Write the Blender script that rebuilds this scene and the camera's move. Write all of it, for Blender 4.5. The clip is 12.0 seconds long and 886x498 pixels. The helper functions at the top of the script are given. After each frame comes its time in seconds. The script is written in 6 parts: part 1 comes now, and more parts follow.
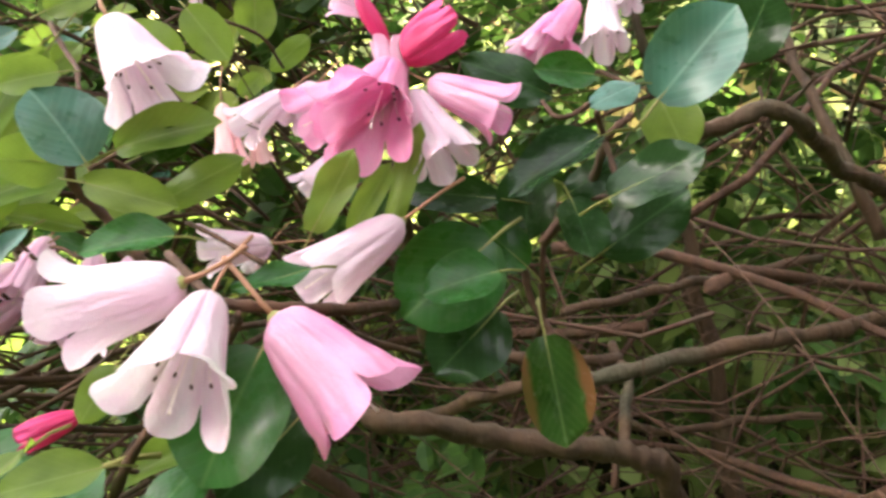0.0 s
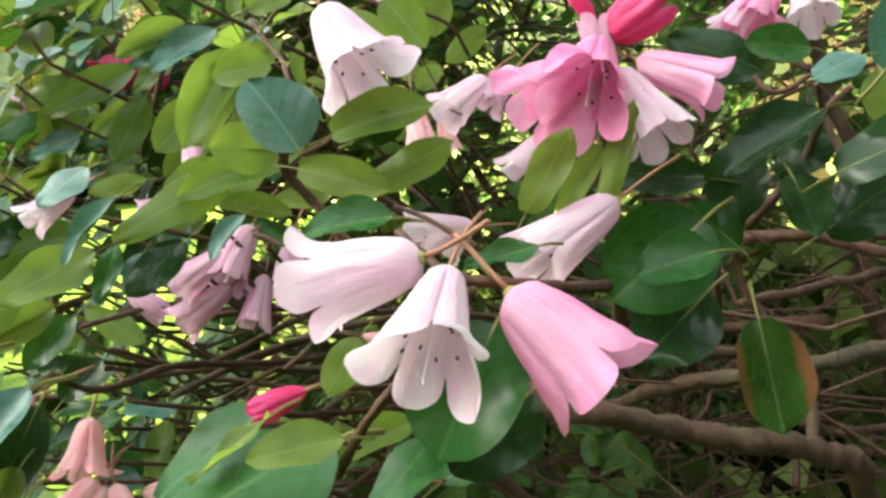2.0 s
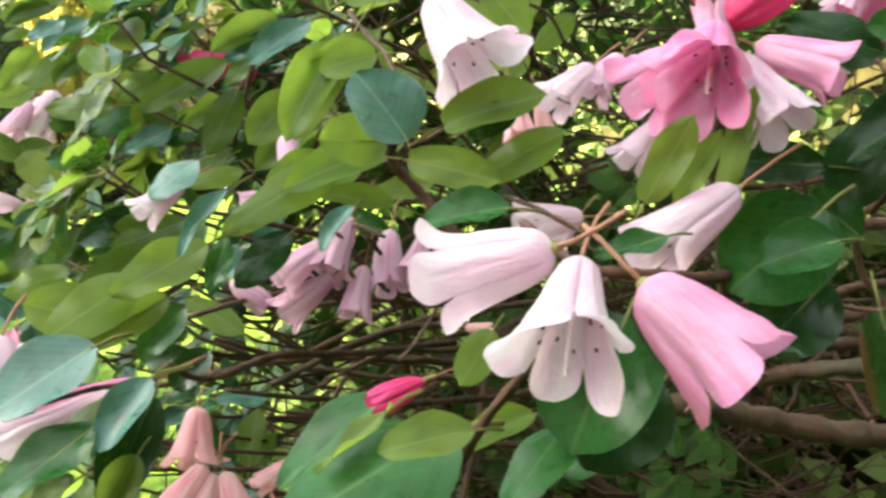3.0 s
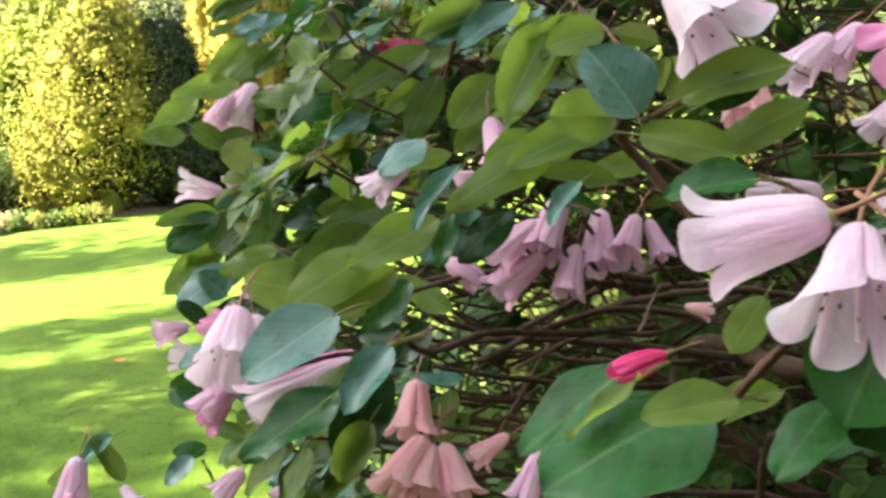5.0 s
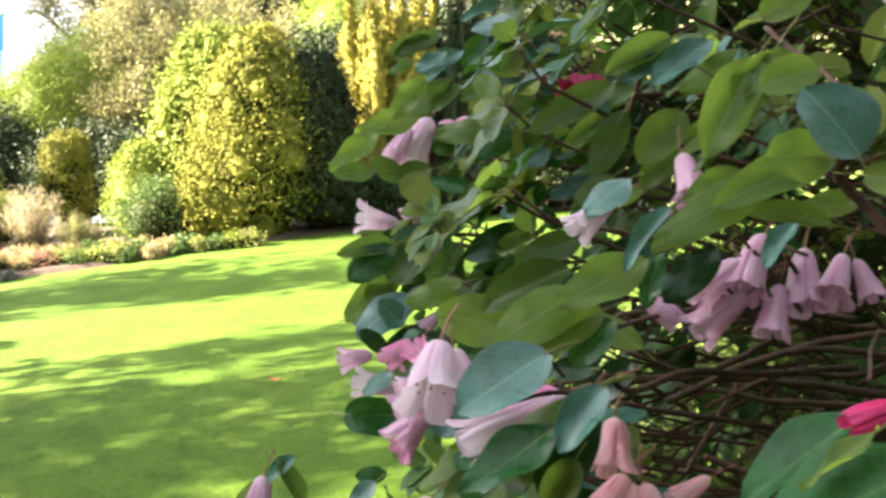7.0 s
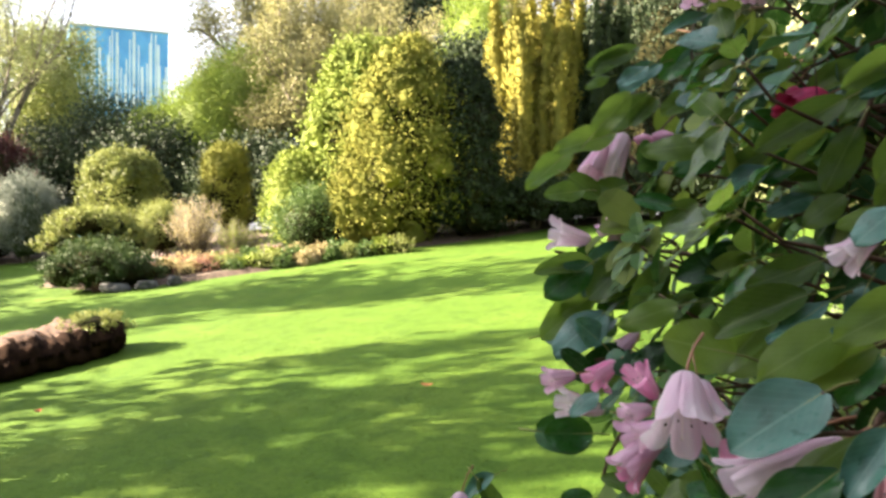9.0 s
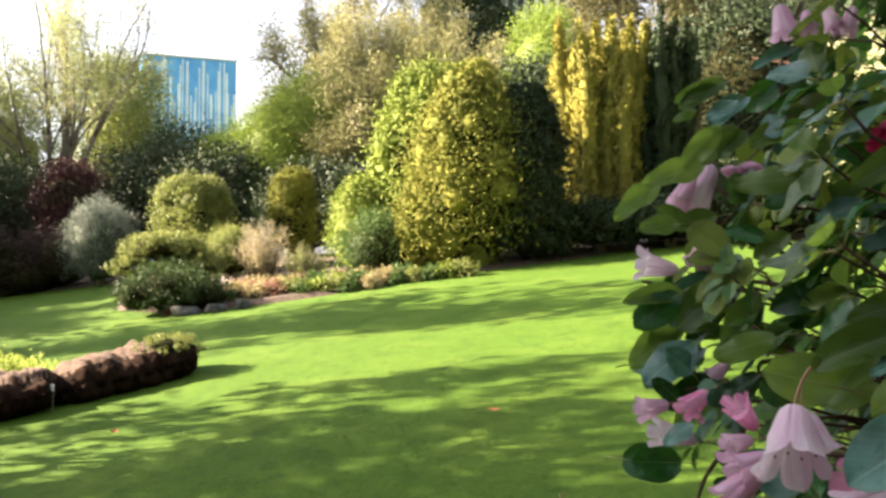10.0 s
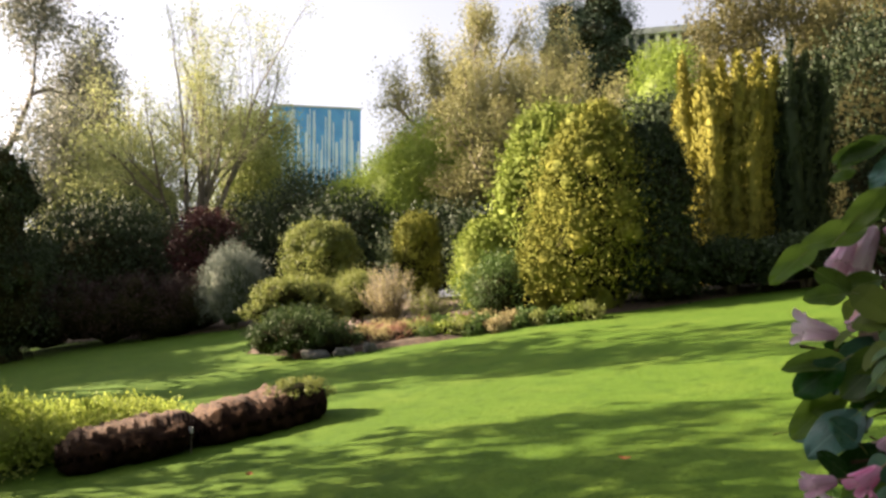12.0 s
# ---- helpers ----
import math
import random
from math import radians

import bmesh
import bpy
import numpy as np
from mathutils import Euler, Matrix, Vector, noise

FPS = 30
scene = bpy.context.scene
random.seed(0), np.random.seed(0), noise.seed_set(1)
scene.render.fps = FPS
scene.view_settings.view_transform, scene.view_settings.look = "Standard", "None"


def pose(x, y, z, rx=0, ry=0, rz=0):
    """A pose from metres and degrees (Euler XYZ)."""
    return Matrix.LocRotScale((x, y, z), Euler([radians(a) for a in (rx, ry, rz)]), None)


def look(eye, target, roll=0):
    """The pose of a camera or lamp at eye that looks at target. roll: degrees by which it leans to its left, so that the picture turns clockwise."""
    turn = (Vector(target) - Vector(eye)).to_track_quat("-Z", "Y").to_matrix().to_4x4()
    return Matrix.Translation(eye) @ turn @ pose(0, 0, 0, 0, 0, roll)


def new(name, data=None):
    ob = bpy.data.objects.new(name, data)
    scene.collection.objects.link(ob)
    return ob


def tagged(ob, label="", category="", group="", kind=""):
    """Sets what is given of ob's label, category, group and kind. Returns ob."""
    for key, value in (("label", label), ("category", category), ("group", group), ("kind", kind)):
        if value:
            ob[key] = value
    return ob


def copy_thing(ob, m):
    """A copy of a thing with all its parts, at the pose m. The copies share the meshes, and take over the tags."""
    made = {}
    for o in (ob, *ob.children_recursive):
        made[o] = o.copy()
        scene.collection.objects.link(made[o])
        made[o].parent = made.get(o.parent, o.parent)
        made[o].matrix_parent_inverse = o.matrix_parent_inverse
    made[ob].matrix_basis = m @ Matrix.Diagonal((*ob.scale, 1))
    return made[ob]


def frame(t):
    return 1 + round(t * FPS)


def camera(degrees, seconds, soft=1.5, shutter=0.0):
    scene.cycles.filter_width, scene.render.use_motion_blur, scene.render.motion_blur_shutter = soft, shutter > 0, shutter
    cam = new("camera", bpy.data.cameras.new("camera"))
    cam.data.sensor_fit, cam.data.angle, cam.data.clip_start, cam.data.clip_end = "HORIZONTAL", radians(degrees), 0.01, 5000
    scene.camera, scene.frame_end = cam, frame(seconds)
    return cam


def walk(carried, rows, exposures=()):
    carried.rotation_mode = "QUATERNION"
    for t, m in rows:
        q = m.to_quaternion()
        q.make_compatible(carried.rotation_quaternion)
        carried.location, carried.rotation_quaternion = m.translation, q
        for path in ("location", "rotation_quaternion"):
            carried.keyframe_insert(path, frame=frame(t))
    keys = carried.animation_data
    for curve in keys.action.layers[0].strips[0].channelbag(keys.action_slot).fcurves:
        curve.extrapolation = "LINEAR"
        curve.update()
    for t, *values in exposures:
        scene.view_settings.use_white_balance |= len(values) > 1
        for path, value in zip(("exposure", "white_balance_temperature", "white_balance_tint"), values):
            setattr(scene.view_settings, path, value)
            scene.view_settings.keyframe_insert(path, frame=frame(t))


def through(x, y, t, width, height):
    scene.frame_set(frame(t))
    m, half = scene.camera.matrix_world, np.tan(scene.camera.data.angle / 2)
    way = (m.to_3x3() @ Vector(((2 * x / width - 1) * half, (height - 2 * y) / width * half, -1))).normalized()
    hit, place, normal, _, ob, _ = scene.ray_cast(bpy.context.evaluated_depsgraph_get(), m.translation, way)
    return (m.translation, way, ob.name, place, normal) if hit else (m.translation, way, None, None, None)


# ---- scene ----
cam = camera(50.44, 12.0, soft=2.8, shutter=0.5)

# Walk: a slow pan to the left with a small drift of the carried camera.
PATH = [
    (0, pose(0.0000, -0.0000, 1.3000, 89.46, 0.12, 0.00)),
    (0.5, pose(-0.0065, -0.0045, 1.2991, 89.41, 0.58, 3.20)),
    (1, pose(-0.0202, -0.0044, 1.2964, 88.95, 0.82, 5.81)),
    (1.5, pose(-0.0304, 0.0020, 1.2924, 89.01, 0.44, 7.11)),
    (2, pose(-0.0374, -0.0007, 1.2910, 89.51, 0.53, 8.08)),
    (2.5, pose(-0.0464, -0.0022, 1.2909, 89.21, 0.47, 8.90)),
    (3, pose(-0.0641, -0.0036, 1.2920, 88.90, 0.83, 11.60)),
    (3.2, pose(-0.0664, -0.0074, 1.2919, 88.93, 0.82, 12.93)),
    (4.8, pose(-0.0987, -0.0238, 1.2794, 88.98, 0.09, 19.58)),
    (5, pose(-0.1049, -0.0201, 1.2817, 88.73, 0.53, 20.49)),
    (5.5, pose(-0.1123, -0.0157, 1.2810, 89.00, -1.10, 23.31)),
    (6, pose(-0.1157, -0.0197, 1.2870, 89.61, -0.73, 24.49)),
    (6.5, pose(-0.1234, -0.0292, 1.2873, 90.40, -0.35, 26.62)),
    (7, pose(-0.1344, -0.0444, 1.2900, 90.29, 0.06, 29.12)),
    (7.2, pose(-0.1426, -0.0474, 1.2938, 90.03, 0.13, 30.01)),
    (8.8, pose(-0.1873, -0.0726, 1.3003, 90.26, -0.13, 36.97)),
    (9, pose(-0.1900, -0.0759, 1.3043, 90.62, -0.04, 37.79)),
    (9.5, pose(-0.1934, -0.0958, 1.3100, 91.49, 0.00, 39.76)),
    (10, pose(-0.1968, -0.1212, 1.3125, 92.04, -0.07, 41.60)),
    (10.5, pose(-0.2018, -0.1417, 1.3167, 92.57, -0.14, 43.58)),
    (11, pose(-0.2066, -0.1500, 1.3284, 93.29, 0.08, 45.40)),
    (11.5, pose(-0.2118, -0.1567, 1.3339, 93.74, 0.35, 47.73)),
    (12, pose(-0.2142, -0.1484, 1.3423, 94.57, 0.14, 49.03)),
]
walk(cam, PATH, exposures=[(0.0, 4.85, 6950, 17), (1.0, 4.66, 6850, 10), (3.0, 4.72, 6750, 8), (5.0, 4.24, 6450, 15), (7.0, 3.93, 6250, 16), (9.0, 3.40, 6250, 16), (10.5, 2.9, 6350, 17), (12.0, 2.36, 6550, 18)])

# World, sun and exposure.
SUN_YAW, SUN_HEIGHT = 123.0, 25.0
sky_world = bpy.data.worlds.new("sky")
scene.world = sky_world
sky_world.use_nodes = True
nt = sky_world.node_tree
sky = nt.nodes.new("ShaderNodeTexSky")
sky.sky_type, sky.sun_disc = "NISHITA", False
sky.sun_elevation, sky.sun_rotation = radians(SUN_HEIGHT), radians(-SUN_YAW)
sky.air_density, sky.dust_density = 1.0, 3.0
nt.nodes["Background"].inputs["Strength"].default_value = 0.056
haze = nt.nodes.new("ShaderNodeHueSaturation")
haze.inputs["Saturation"].default_value = 0.28
nt.links.new(sky.outputs[0], haze.inputs["Color"])
nt.links.new(haze.outputs[0], nt.nodes["Background"].inputs["Color"])
sun = new("sun", bpy.data.lights.new("sun", "SUN"))
sun.data.energy, sun.data.angle, sun.data.color = 5.0, radians(0.53), (1.0, 0.83, 0.58)
sun.matrix_world = look((0, 0, 0), (math.sin(radians(SUN_YAW)) * math.cos(radians(SUN_HEIGHT)),
                                    -math.cos(radians(SUN_YAW)) * math.cos(radians(SUN_HEIGHT)), -math.sin(radians(SUN_HEIGHT))))

rng = np.random.default_rng(7)


# ---- materials ----
def material(name):
    m = bpy.data.materials.new(name)
    m.use_nodes = True
    return m, m.node_tree.nodes, m.node_tree.links, m.node_tree.nodes["Principled BSDF"]


def mixed(nodes, links, a, b, fac, mode="MIX"):
    n = nodes.new("ShaderNodeMix")
    n.data_type, n.blend_type = "RGBA", mode
    for value, sock in ((fac, n.inputs[0]), (a, n.inputs[6]), (b, n.inputs[7])):
        if isinstance(value, bpy.types.NodeSocket):
            links.new(value, sock)
        elif sock is n.inputs[0]:
            sock.default_value = value
        else:
            sock.default_value = (*value, 1)
    return n.outputs[2]


def noise_fac(nodes, links, scale, detail=4.0, low=0.35, high=0.65, coords="Object", stretch=None):
    tc = nodes.new("ShaderNodeTexCoord")
    src = tc.outputs[coords]
    if stretch:
        mp = nodes.new("ShaderNodeMapping")
        mp.inputs["Scale"].default_value = stretch
        links.new(src, mp.inputs[0])
        src = mp.outputs[0]
    n = nodes.new("ShaderNodeTexNoise")
    n.inputs["Scale"].default_value, n.inputs["Detail"].default_value = scale, detail
    links.new(src, n.inputs["Vector"])
    r = nodes.new("ShaderNodeMapRange")
    r.inputs[1].default_value, r.inputs[2].default_value = low, high
    links.new(n.outputs[0], r.inputs[0])
    return r.outputs[0]


def bumped(nodes, links, bsdf, height, strength, distance):
    b = nodes.new("ShaderNodeBump")
    b.inputs["Strength"].default_value, b.inputs["Distance"].default_value = strength, distance
    links.new(height, b.inputs["Height"])
    links.new(b.outputs[0], bsdf.inputs["Normal"])


def glow_through(nodes, links, bsdf, colour, share):
    """Lets part of the light pass through a thin leaf or petal."""
    t = nodes.new("ShaderNodeBsdfTranslucent")
    if isinstance(colour, bpy.types.NodeSocket):
        links.new(colour, t.inputs["Color"])
    else:
        t.inputs["Color"].default_value = (*colour, 1)
    mix = nodes.new("ShaderNodeMixShader")
    mix.inputs[0].default_value = share
    links.new(bsdf.outputs[0], mix.inputs[1])
    links.new(t.outputs[0], mix.inputs[2])
    links.new(mix.outputs[0], nodes["Material Output"].inputs["Surface"])


def foliage(name, a, b, gloss=0.5, share=0.3, patch=0.8):
    """Leaf masses of shrubs and trees: every leaf its own tint between a and b, with broad patches."""
    m, nodes, links, bsdf = material(name)
    g = nodes.new("ShaderNodeNewGeometry")
    c = mixed(nodes, links, a, b, g.outputs["Random Per Island"])
    c = mixed(nodes, links, c, [0.55 * v for v in a], noise_fac(nodes, links, patch, 3, 0.45, 0.75), "MIX")
    links.new(c, bsdf.inputs["Base Color"])
    bsdf.inputs["Roughness"].default_value = gloss
    bsdf.inputs["Specular IOR Level"].default_value = 0.15
    glow_through(nodes, links, bsdf, c, share)
    return m


def bark(name, a, b, scale=60.0, moss=(0.10, 0.11, 0.06)):
    m, nodes, links, bsdf = material(name)
    f = noise_fac(nodes, links, scale, 6, 0.3, 0.7, "Object", (1, 1, 0.35))
    c = mixed(nodes, links, a, b, f)
    c = mixed(nodes, links, c, moss, noise_fac(nodes, links, scale * 0.2, 3, 0.55, 0.75))
    links.new(c, bsdf.inputs["Base Color"])
    bsdf.inputs["Roughness"].default_value = 0.8
    bumped(nodes, links, bsdf, f, 0.8, 0.25 / scale)
    return m


def leaf_skin(name, a, b, vein, gloss, share, through, spots=0.0, shine=0.2):
    """One broad leaf: midrib and side veins, soft blotches, waxy gloss."""
    m, nodes, links, bsdf = material(name)
    tc = nodes.new("ShaderNodeTexCoord")
    sep = nodes.new("ShaderNodeSeparateXYZ")
    links.new(tc.outputs["Object"], sep.inputs[0])

    def maths(op, x, y=0.0):
        n = nodes.new("ShaderNodeMath")
        n.operation = op
        for value, sock in ((x, n.inputs[0]), (y, n.inputs[1])):
            if isinstance(value, bpy.types.NodeSocket):
                links.new(value, sock)
            else:
                sock.default_value = value
        return n.outputs[0]

    side = maths("ABSOLUTE", sep.outputs["Y"])
    wave = maths("SINE", maths("MULTIPLY", maths("SUBTRACT", sep.outputs["X"], maths("MULTIPLY", side, 0.9)), 30.0))
    veins = maths("MULTIPLY", maths("POWER", maths("ABSOLUTE", wave), 18.0), 0.16)
    rib = nodes.new("ShaderNodeMapRange")
    links.new(side, rib.inputs[0])
    rib.inputs[1].default_value, rib.inputs[2].default_value = 0.030, 0.008
    info = nodes.new("ShaderNodeObjectInfo")
    c = mixed(nodes, links, a, b, info.outputs["Random"])
    c = mixed(nodes, links, c, [0.5 * v for v in a], maths("MULTIPLY", noise_fac(nodes, links, 2.6, 3, 0.42, 0.72), 0.8))
    c = mixed(nodes, links, c, [0.5 * v for v in vein], maths("MULTIPLY", noise_fac(nodes, links, 9.0, 5, 0.5, 0.75), 0.55))
    c = mixed(nodes, links, c, (0.05, 0.035, 0.012), maths("MULTIPLY", noise_fac(nodes, links, 21.0, 2, 0.70, 0.78), 0.5))
    c = mixed(nodes, links, c, vein, maths("MAXIMUM", veins, maths("MULTIPLY", rib.outputs[0], 0.7)))
    margin = nodes.new("ShaderNodeMapRange")
    links.new(side, margin.inputs[0])
    margin.inputs[1].default_value, margin.inputs[2].default_value = 0.455, 0.495
    c = mixed(nodes, links, c, vein, maths("MULTIPLY", margin.outputs[0], 0.5))
    if spots:
        scorch = nodes.new("ShaderNodeMapRange")
        links.new(maths("ADD", side, maths("MULTIPLY", noise_fac(nodes, links, 5.0, 4, 0.2, 0.8), spots)), scorch.inputs[0])
        scorch.inputs[1].default_value, scorch.inputs[2].default_value = 0.37, 0.44
        c = mixed(nodes, links, c, (0.15, 0.065, 0.03), scorch.outputs[0])
    links.new(c, bsdf.inputs["Base Color"])
    r = nodes.new("ShaderNodeMapRange")
    links.new(noise_fac(nodes, links, 6.0, 4, 0.3, 0.7), r.inputs[0])
    r.inputs[3].default_value, r.inputs[4].default_value = gloss - 0.07, gloss + 0.10
    links.new(r.outputs[0], bsdf.inputs["Roughness"])
    bumped(nodes, links, bsdf, maths("ADD", wave, maths("MULTIPLY", rib.outputs[0], -2.0)), 0.035, 0.015)
    bsdf.inputs["Specular IOR Level"].default_value = shine
    glow_through(nodes, links, bsdf, through, share)
    return m


def petal_skin(name, tube, rim, flush, share=0.45):
    """Thin petal: pale at the throat, flushed towards the rim and along the ribs."""
    m, nodes, links, bsdf = material(name)
    tc = nodes.new("ShaderNodeTexCoord")
    sep = nodes.new("ShaderNodeSeparateXYZ")
    links.new(tc.outputs["Object"], sep.inputs[0])
    along = nodes.new("ShaderNodeMapRange")
    links.new(sep.outputs["Z"], along.inputs[0])
    along.inputs[1].default_value, along.inputs[2].default_value = 0.25, 1.0
    c = mixed(nodes, links, tube, rim, along.outputs[0])
    c = mixed(nodes, links, c, flush, noise_fac(nodes, links, 2.4, 4, 0.42, 0.70, "Object", (1, 1, 0.45)))
    info = nodes.new("ShaderNodeObjectInfo")
    tint = nodes.new("ShaderNodeMapRange")
    links.new(info.outputs["Random"], tint.inputs[0])
    tint.inputs[3].default_value, tint.inputs[4].default_value = 0.0, 0.45
    c = mixed(nodes, links, c, flush, tint.outputs[0])
    links.new(c, bsdf.inputs["Base Color"])
    bsdf.inputs["Roughness"].default_value = 0.5
    f = noise_fac(nodes, links, 16.0, 4, 0.2, 0.8, "Object", (1, 1, 0.15))
    bumped(nodes, links, bsdf, f, 0.25, 0.02)
    glow_through(nodes, links, bsdf, c, share)
    return m


def plain(name, a, b, rough=0.6, scale=30.0, metal=0.0):
    m, nodes, links, bsdf = material(name)
    f = noise_fac(nodes, links, scale, 4)
    links.new(mixed(nodes, links, a, b, f), bsdf.inputs["Base Color"])
    bsdf.inputs["Roughness"].default_value, bsdf.inputs["Metallic"].default_value = rough, metal
    bumped(nodes, links, bsdf, f, 0.3, 0.1 / scale)
    return m


M_LEAF = {
    "mature": leaf_skin("leaf_mature", (0.012, 0.075, 0.014), (0.022, 0.105, 0.022), (0.08, 0.16, 0.05), 0.27, 0.18, (0.10, 0.26, 0.02)),
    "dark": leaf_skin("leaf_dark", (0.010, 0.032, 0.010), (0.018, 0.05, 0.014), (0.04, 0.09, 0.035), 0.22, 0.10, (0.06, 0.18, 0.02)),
    "young": leaf_skin("leaf_young", (0.075, 0.15, 0.026), (0.155, 0.225, 0.045), (0.25, 0.33, 0.11), 0.34, 0.48, (0.30, 0.45, 0.06)),
    "olive": leaf_skin("leaf_olive", (0.048, 0.095, 0.02), (0.095, 0.15, 0.032), (0.17, 0.24, 0.08), 0.30, 0.32, (0.20, 0.33, 0.045)),
    "glaucous": leaf_skin("leaf_glaucous", (0.042, 0.135, 0.10), (0.075, 0.19, 0.145), (0.14, 0.27, 0.20), 0.30, 0.15, (0.12, 0.28, 0.06), shine=0.4),
    "brown": leaf_skin("leaf_brown", (0.022, 0.07, 0.015), (0.03, 0.08, 0.015), (0.10, 0.17, 0.05), 0.22, 0.12, (0.08, 0.2, 0.02), 0.12),
}
M_PETAL = {
    "white": petal_skin("petal_white", (0.82, 0.72, 0.77), (0.84, 0.785, 0.81), (0.80, 0.56, 0.69)),
    "pink": petal_skin("petal_pink", (0.86, 0.57, 0.70), (0.86, 0.42, 0.63), (0.85, 0.27, 0.52)),
    "mauve": petal_skin("petal_mauve", (0.84, 0.67, 0.75), (0.81, 0.57, 0.71), (0.75, 0.41, 0.60)),
    "salmon": petal_skin("petal_salmon", (0.90, 0.66, 0.62), (0.88, 0.58, 0.60), (0.84, 0.40, 0.45)),
    "deep": petal_skin("petal_deep", (0.75, 0.06, 0.20), (0.80, 0.10, 0.30), (0.62, 0.02, 0.14), 0.3),
}
M_STALK = plain("stalk_green", (0.22, 0.28, 0.06), (0.30, 0.24, 0.08), 0.5, 200)
M_PEDICEL = plain("stalk_red", (0.30, 0.10, 0.06), (0.26, 0.16, 0.07), 0.5, 200)
M_FILAMENT = plain("filament_cream", (0.80, 0.68, 0.58), (0.85, 0.76, 0.70), 0.5, 300)
M_ANTHER = plain("anther_brown", (0.05, 0.018, 0.012), (0.09, 0.03, 0.02), 0.6, 400)
M_TWIG = bark("twig_bark", (0.045, 0.019, 0.009), (0.10, 0.045, 0.021), 90, (0.065, 0.05, 0.026))
M_BRANCH = bark("branch_bark", (0.038, 0.019, 0.008), (0.085, 0.045, 0.019), 45, (0.045, 0.042, 0.02))
M_TRUNK = bark("tree_bark", (0.09, 0.075, 0.055), (0.19, 0.16, 0.12), 8)


# ---- building helpers ----
class Geo:
    """Collects vertices and faces of one mesh."""

    def __init__(self):
        self.v, self.f, self.m, self.n = [], [], [], 0

    def add(self, verts, faces, slot=0):
        verts = np.asarray(verts, float).reshape(-1, 3)
        self.f += [[i + self.n for i in face] for face in faces]
        self.m += [slot] * len(faces)
        self.v.append(verts)
        self.n += len(verts)

    def tube(self, points, radii, sides=6, slot=0):
        points = np.asarray(points, float)
        n = len(points)
        ways = np.gradient(points, axis=0)
        ways /= np.linalg.norm(ways, axis=1)[:, None] + 1e-9
        ref = np.array([0.31, 0.17, 0.93]) if abs(ways[0][2]) < 0.9 else np.array([0.93, 0.2, 0.1])
        a = np.cross(ways, ref)
        a /= np.linalg.norm(a, axis=1)[:, None] + 1e-9
        b = np.cross(ways, a)
        ang = np.arange(sides) * 2 * np.pi / sides
        ring = np.cos(ang)[None, :, None] * a[:, None] + np.sin(ang)[None, :, None] * b[:, None]
        verts = points[:, None] + ring * np.asarray(radii, float)[:, None, None]
        faces = [[i * sides + j, i * sides + (j + 1) % sides, (i + 1) * sides + (j + 1) % sides, (i + 1) * sides + j]
                 for i in range(n - 1) for j in range(sides)]
        faces += [list(range(sides))[::-1], [(n - 1) * sides + j for j in range(sides)]]
        self.add(verts, faces, slot)

    def mesh(self, name, mats, smooth=True):
        me = bpy.data.meshes.new(name)
        me.from_pydata(np.concatenate(self.v).tolist(), [], self.f)
        for mat in mats if isinstance(mats, (list, tuple)) else [mats]:
            me.materials.append(mat)
        if any(self.m):
            me.polygons.foreach_set("material_index", self.m)
        if smooth:
            me.polygons.foreach_set("use_smooth", np.ones(len(me.polygons), bool))
        me.update()
        return me


def quad_mesh(name, verts, per, mat, smooth=False):
    """A mesh of many separate faces with `per` corners each, from an (n, per, 3) array."""
    verts = np.asarray(verts, np.float32).reshape(-1, 3)
    n = len(verts)
    me = bpy.data.meshes.new(name)
    me.vertices.add(n)
    me.vertices.foreach_set("co", verts.ravel())
    me.loops.add(n)
    me.loops.foreach_set("vertex_index", np.arange(n, dtype=np.int32))
    me.polygons.add(n // per)
    me.polygons.foreach_set("loop_start", np.arange(0, n, per, dtype=np.int32))
    me.materials.append(mat)
    me.update(calc_edges=True)
    return me


def part(name, me, parent, label="", m=None):
    """One mesh object under a thing or under a part of it."""
    ob = new(name, me)
    ob.parent = parent
    if m is not None:
        ob.matrix_basis = m
    return tagged(ob, label)


def thing(name, at, label, category, group="", kind=""):
    ob = new(name)
    ob.location = at
    return tagged(ob, label, category, group, kind)


def unit(v):
    return v / (np.linalg.norm(v, axis=-1, keepdims=True) + 1e-9)


def leaf_quads(centre, way, size, width=0.5, face=None):
    """Small diamond leaves (n, 4, 3) at the centres, pointing along way, turned to face or at random."""
    n = len(centre)
    way = unit(way)
    side = unit(np.cross(way, rng.normal(size=(n, 3)) if face is None else face))
    size = np.broadcast_to(size, n)[:, None]
    up = np.cross(side, way)
    mid = centre + way * size * 0.1 + up * size * 0.10
    return np.stack([centre - way * size * 0.5, mid + side * size * width * 0.5, centre + way * size * 0.5, mid - side * size * width * 0.5], 1)


def leaf_mesh_far(name, quads, mat, size):
    """Leaves of a crown: full diamonds where they are fine, single pointed triangles where they are coarse."""
    if size < 0.085:
        return quad_mesh(name, quads, 4, mat)
    middle = quads.mean(1, keepdims=True)
    return quad_mesh(name, middle + (quads[:, [0, 1, 3]] - middle) * (1.35, 1.35, 1.35), 3, mat)


def ground_z(x, y):
    """Height of the sloping garden ground."""
    y = np.asarray(y, float)
    s = np.where(y > 14, 14 + 3 * np.tanh((y - 14) / 3), np.where(y < -2, -2 + 3 * np.tanh((y + 2) / 3), y))
    return -0.63 + 0.0077 * np.clip(x, -60, 60) + 0.1725 * s


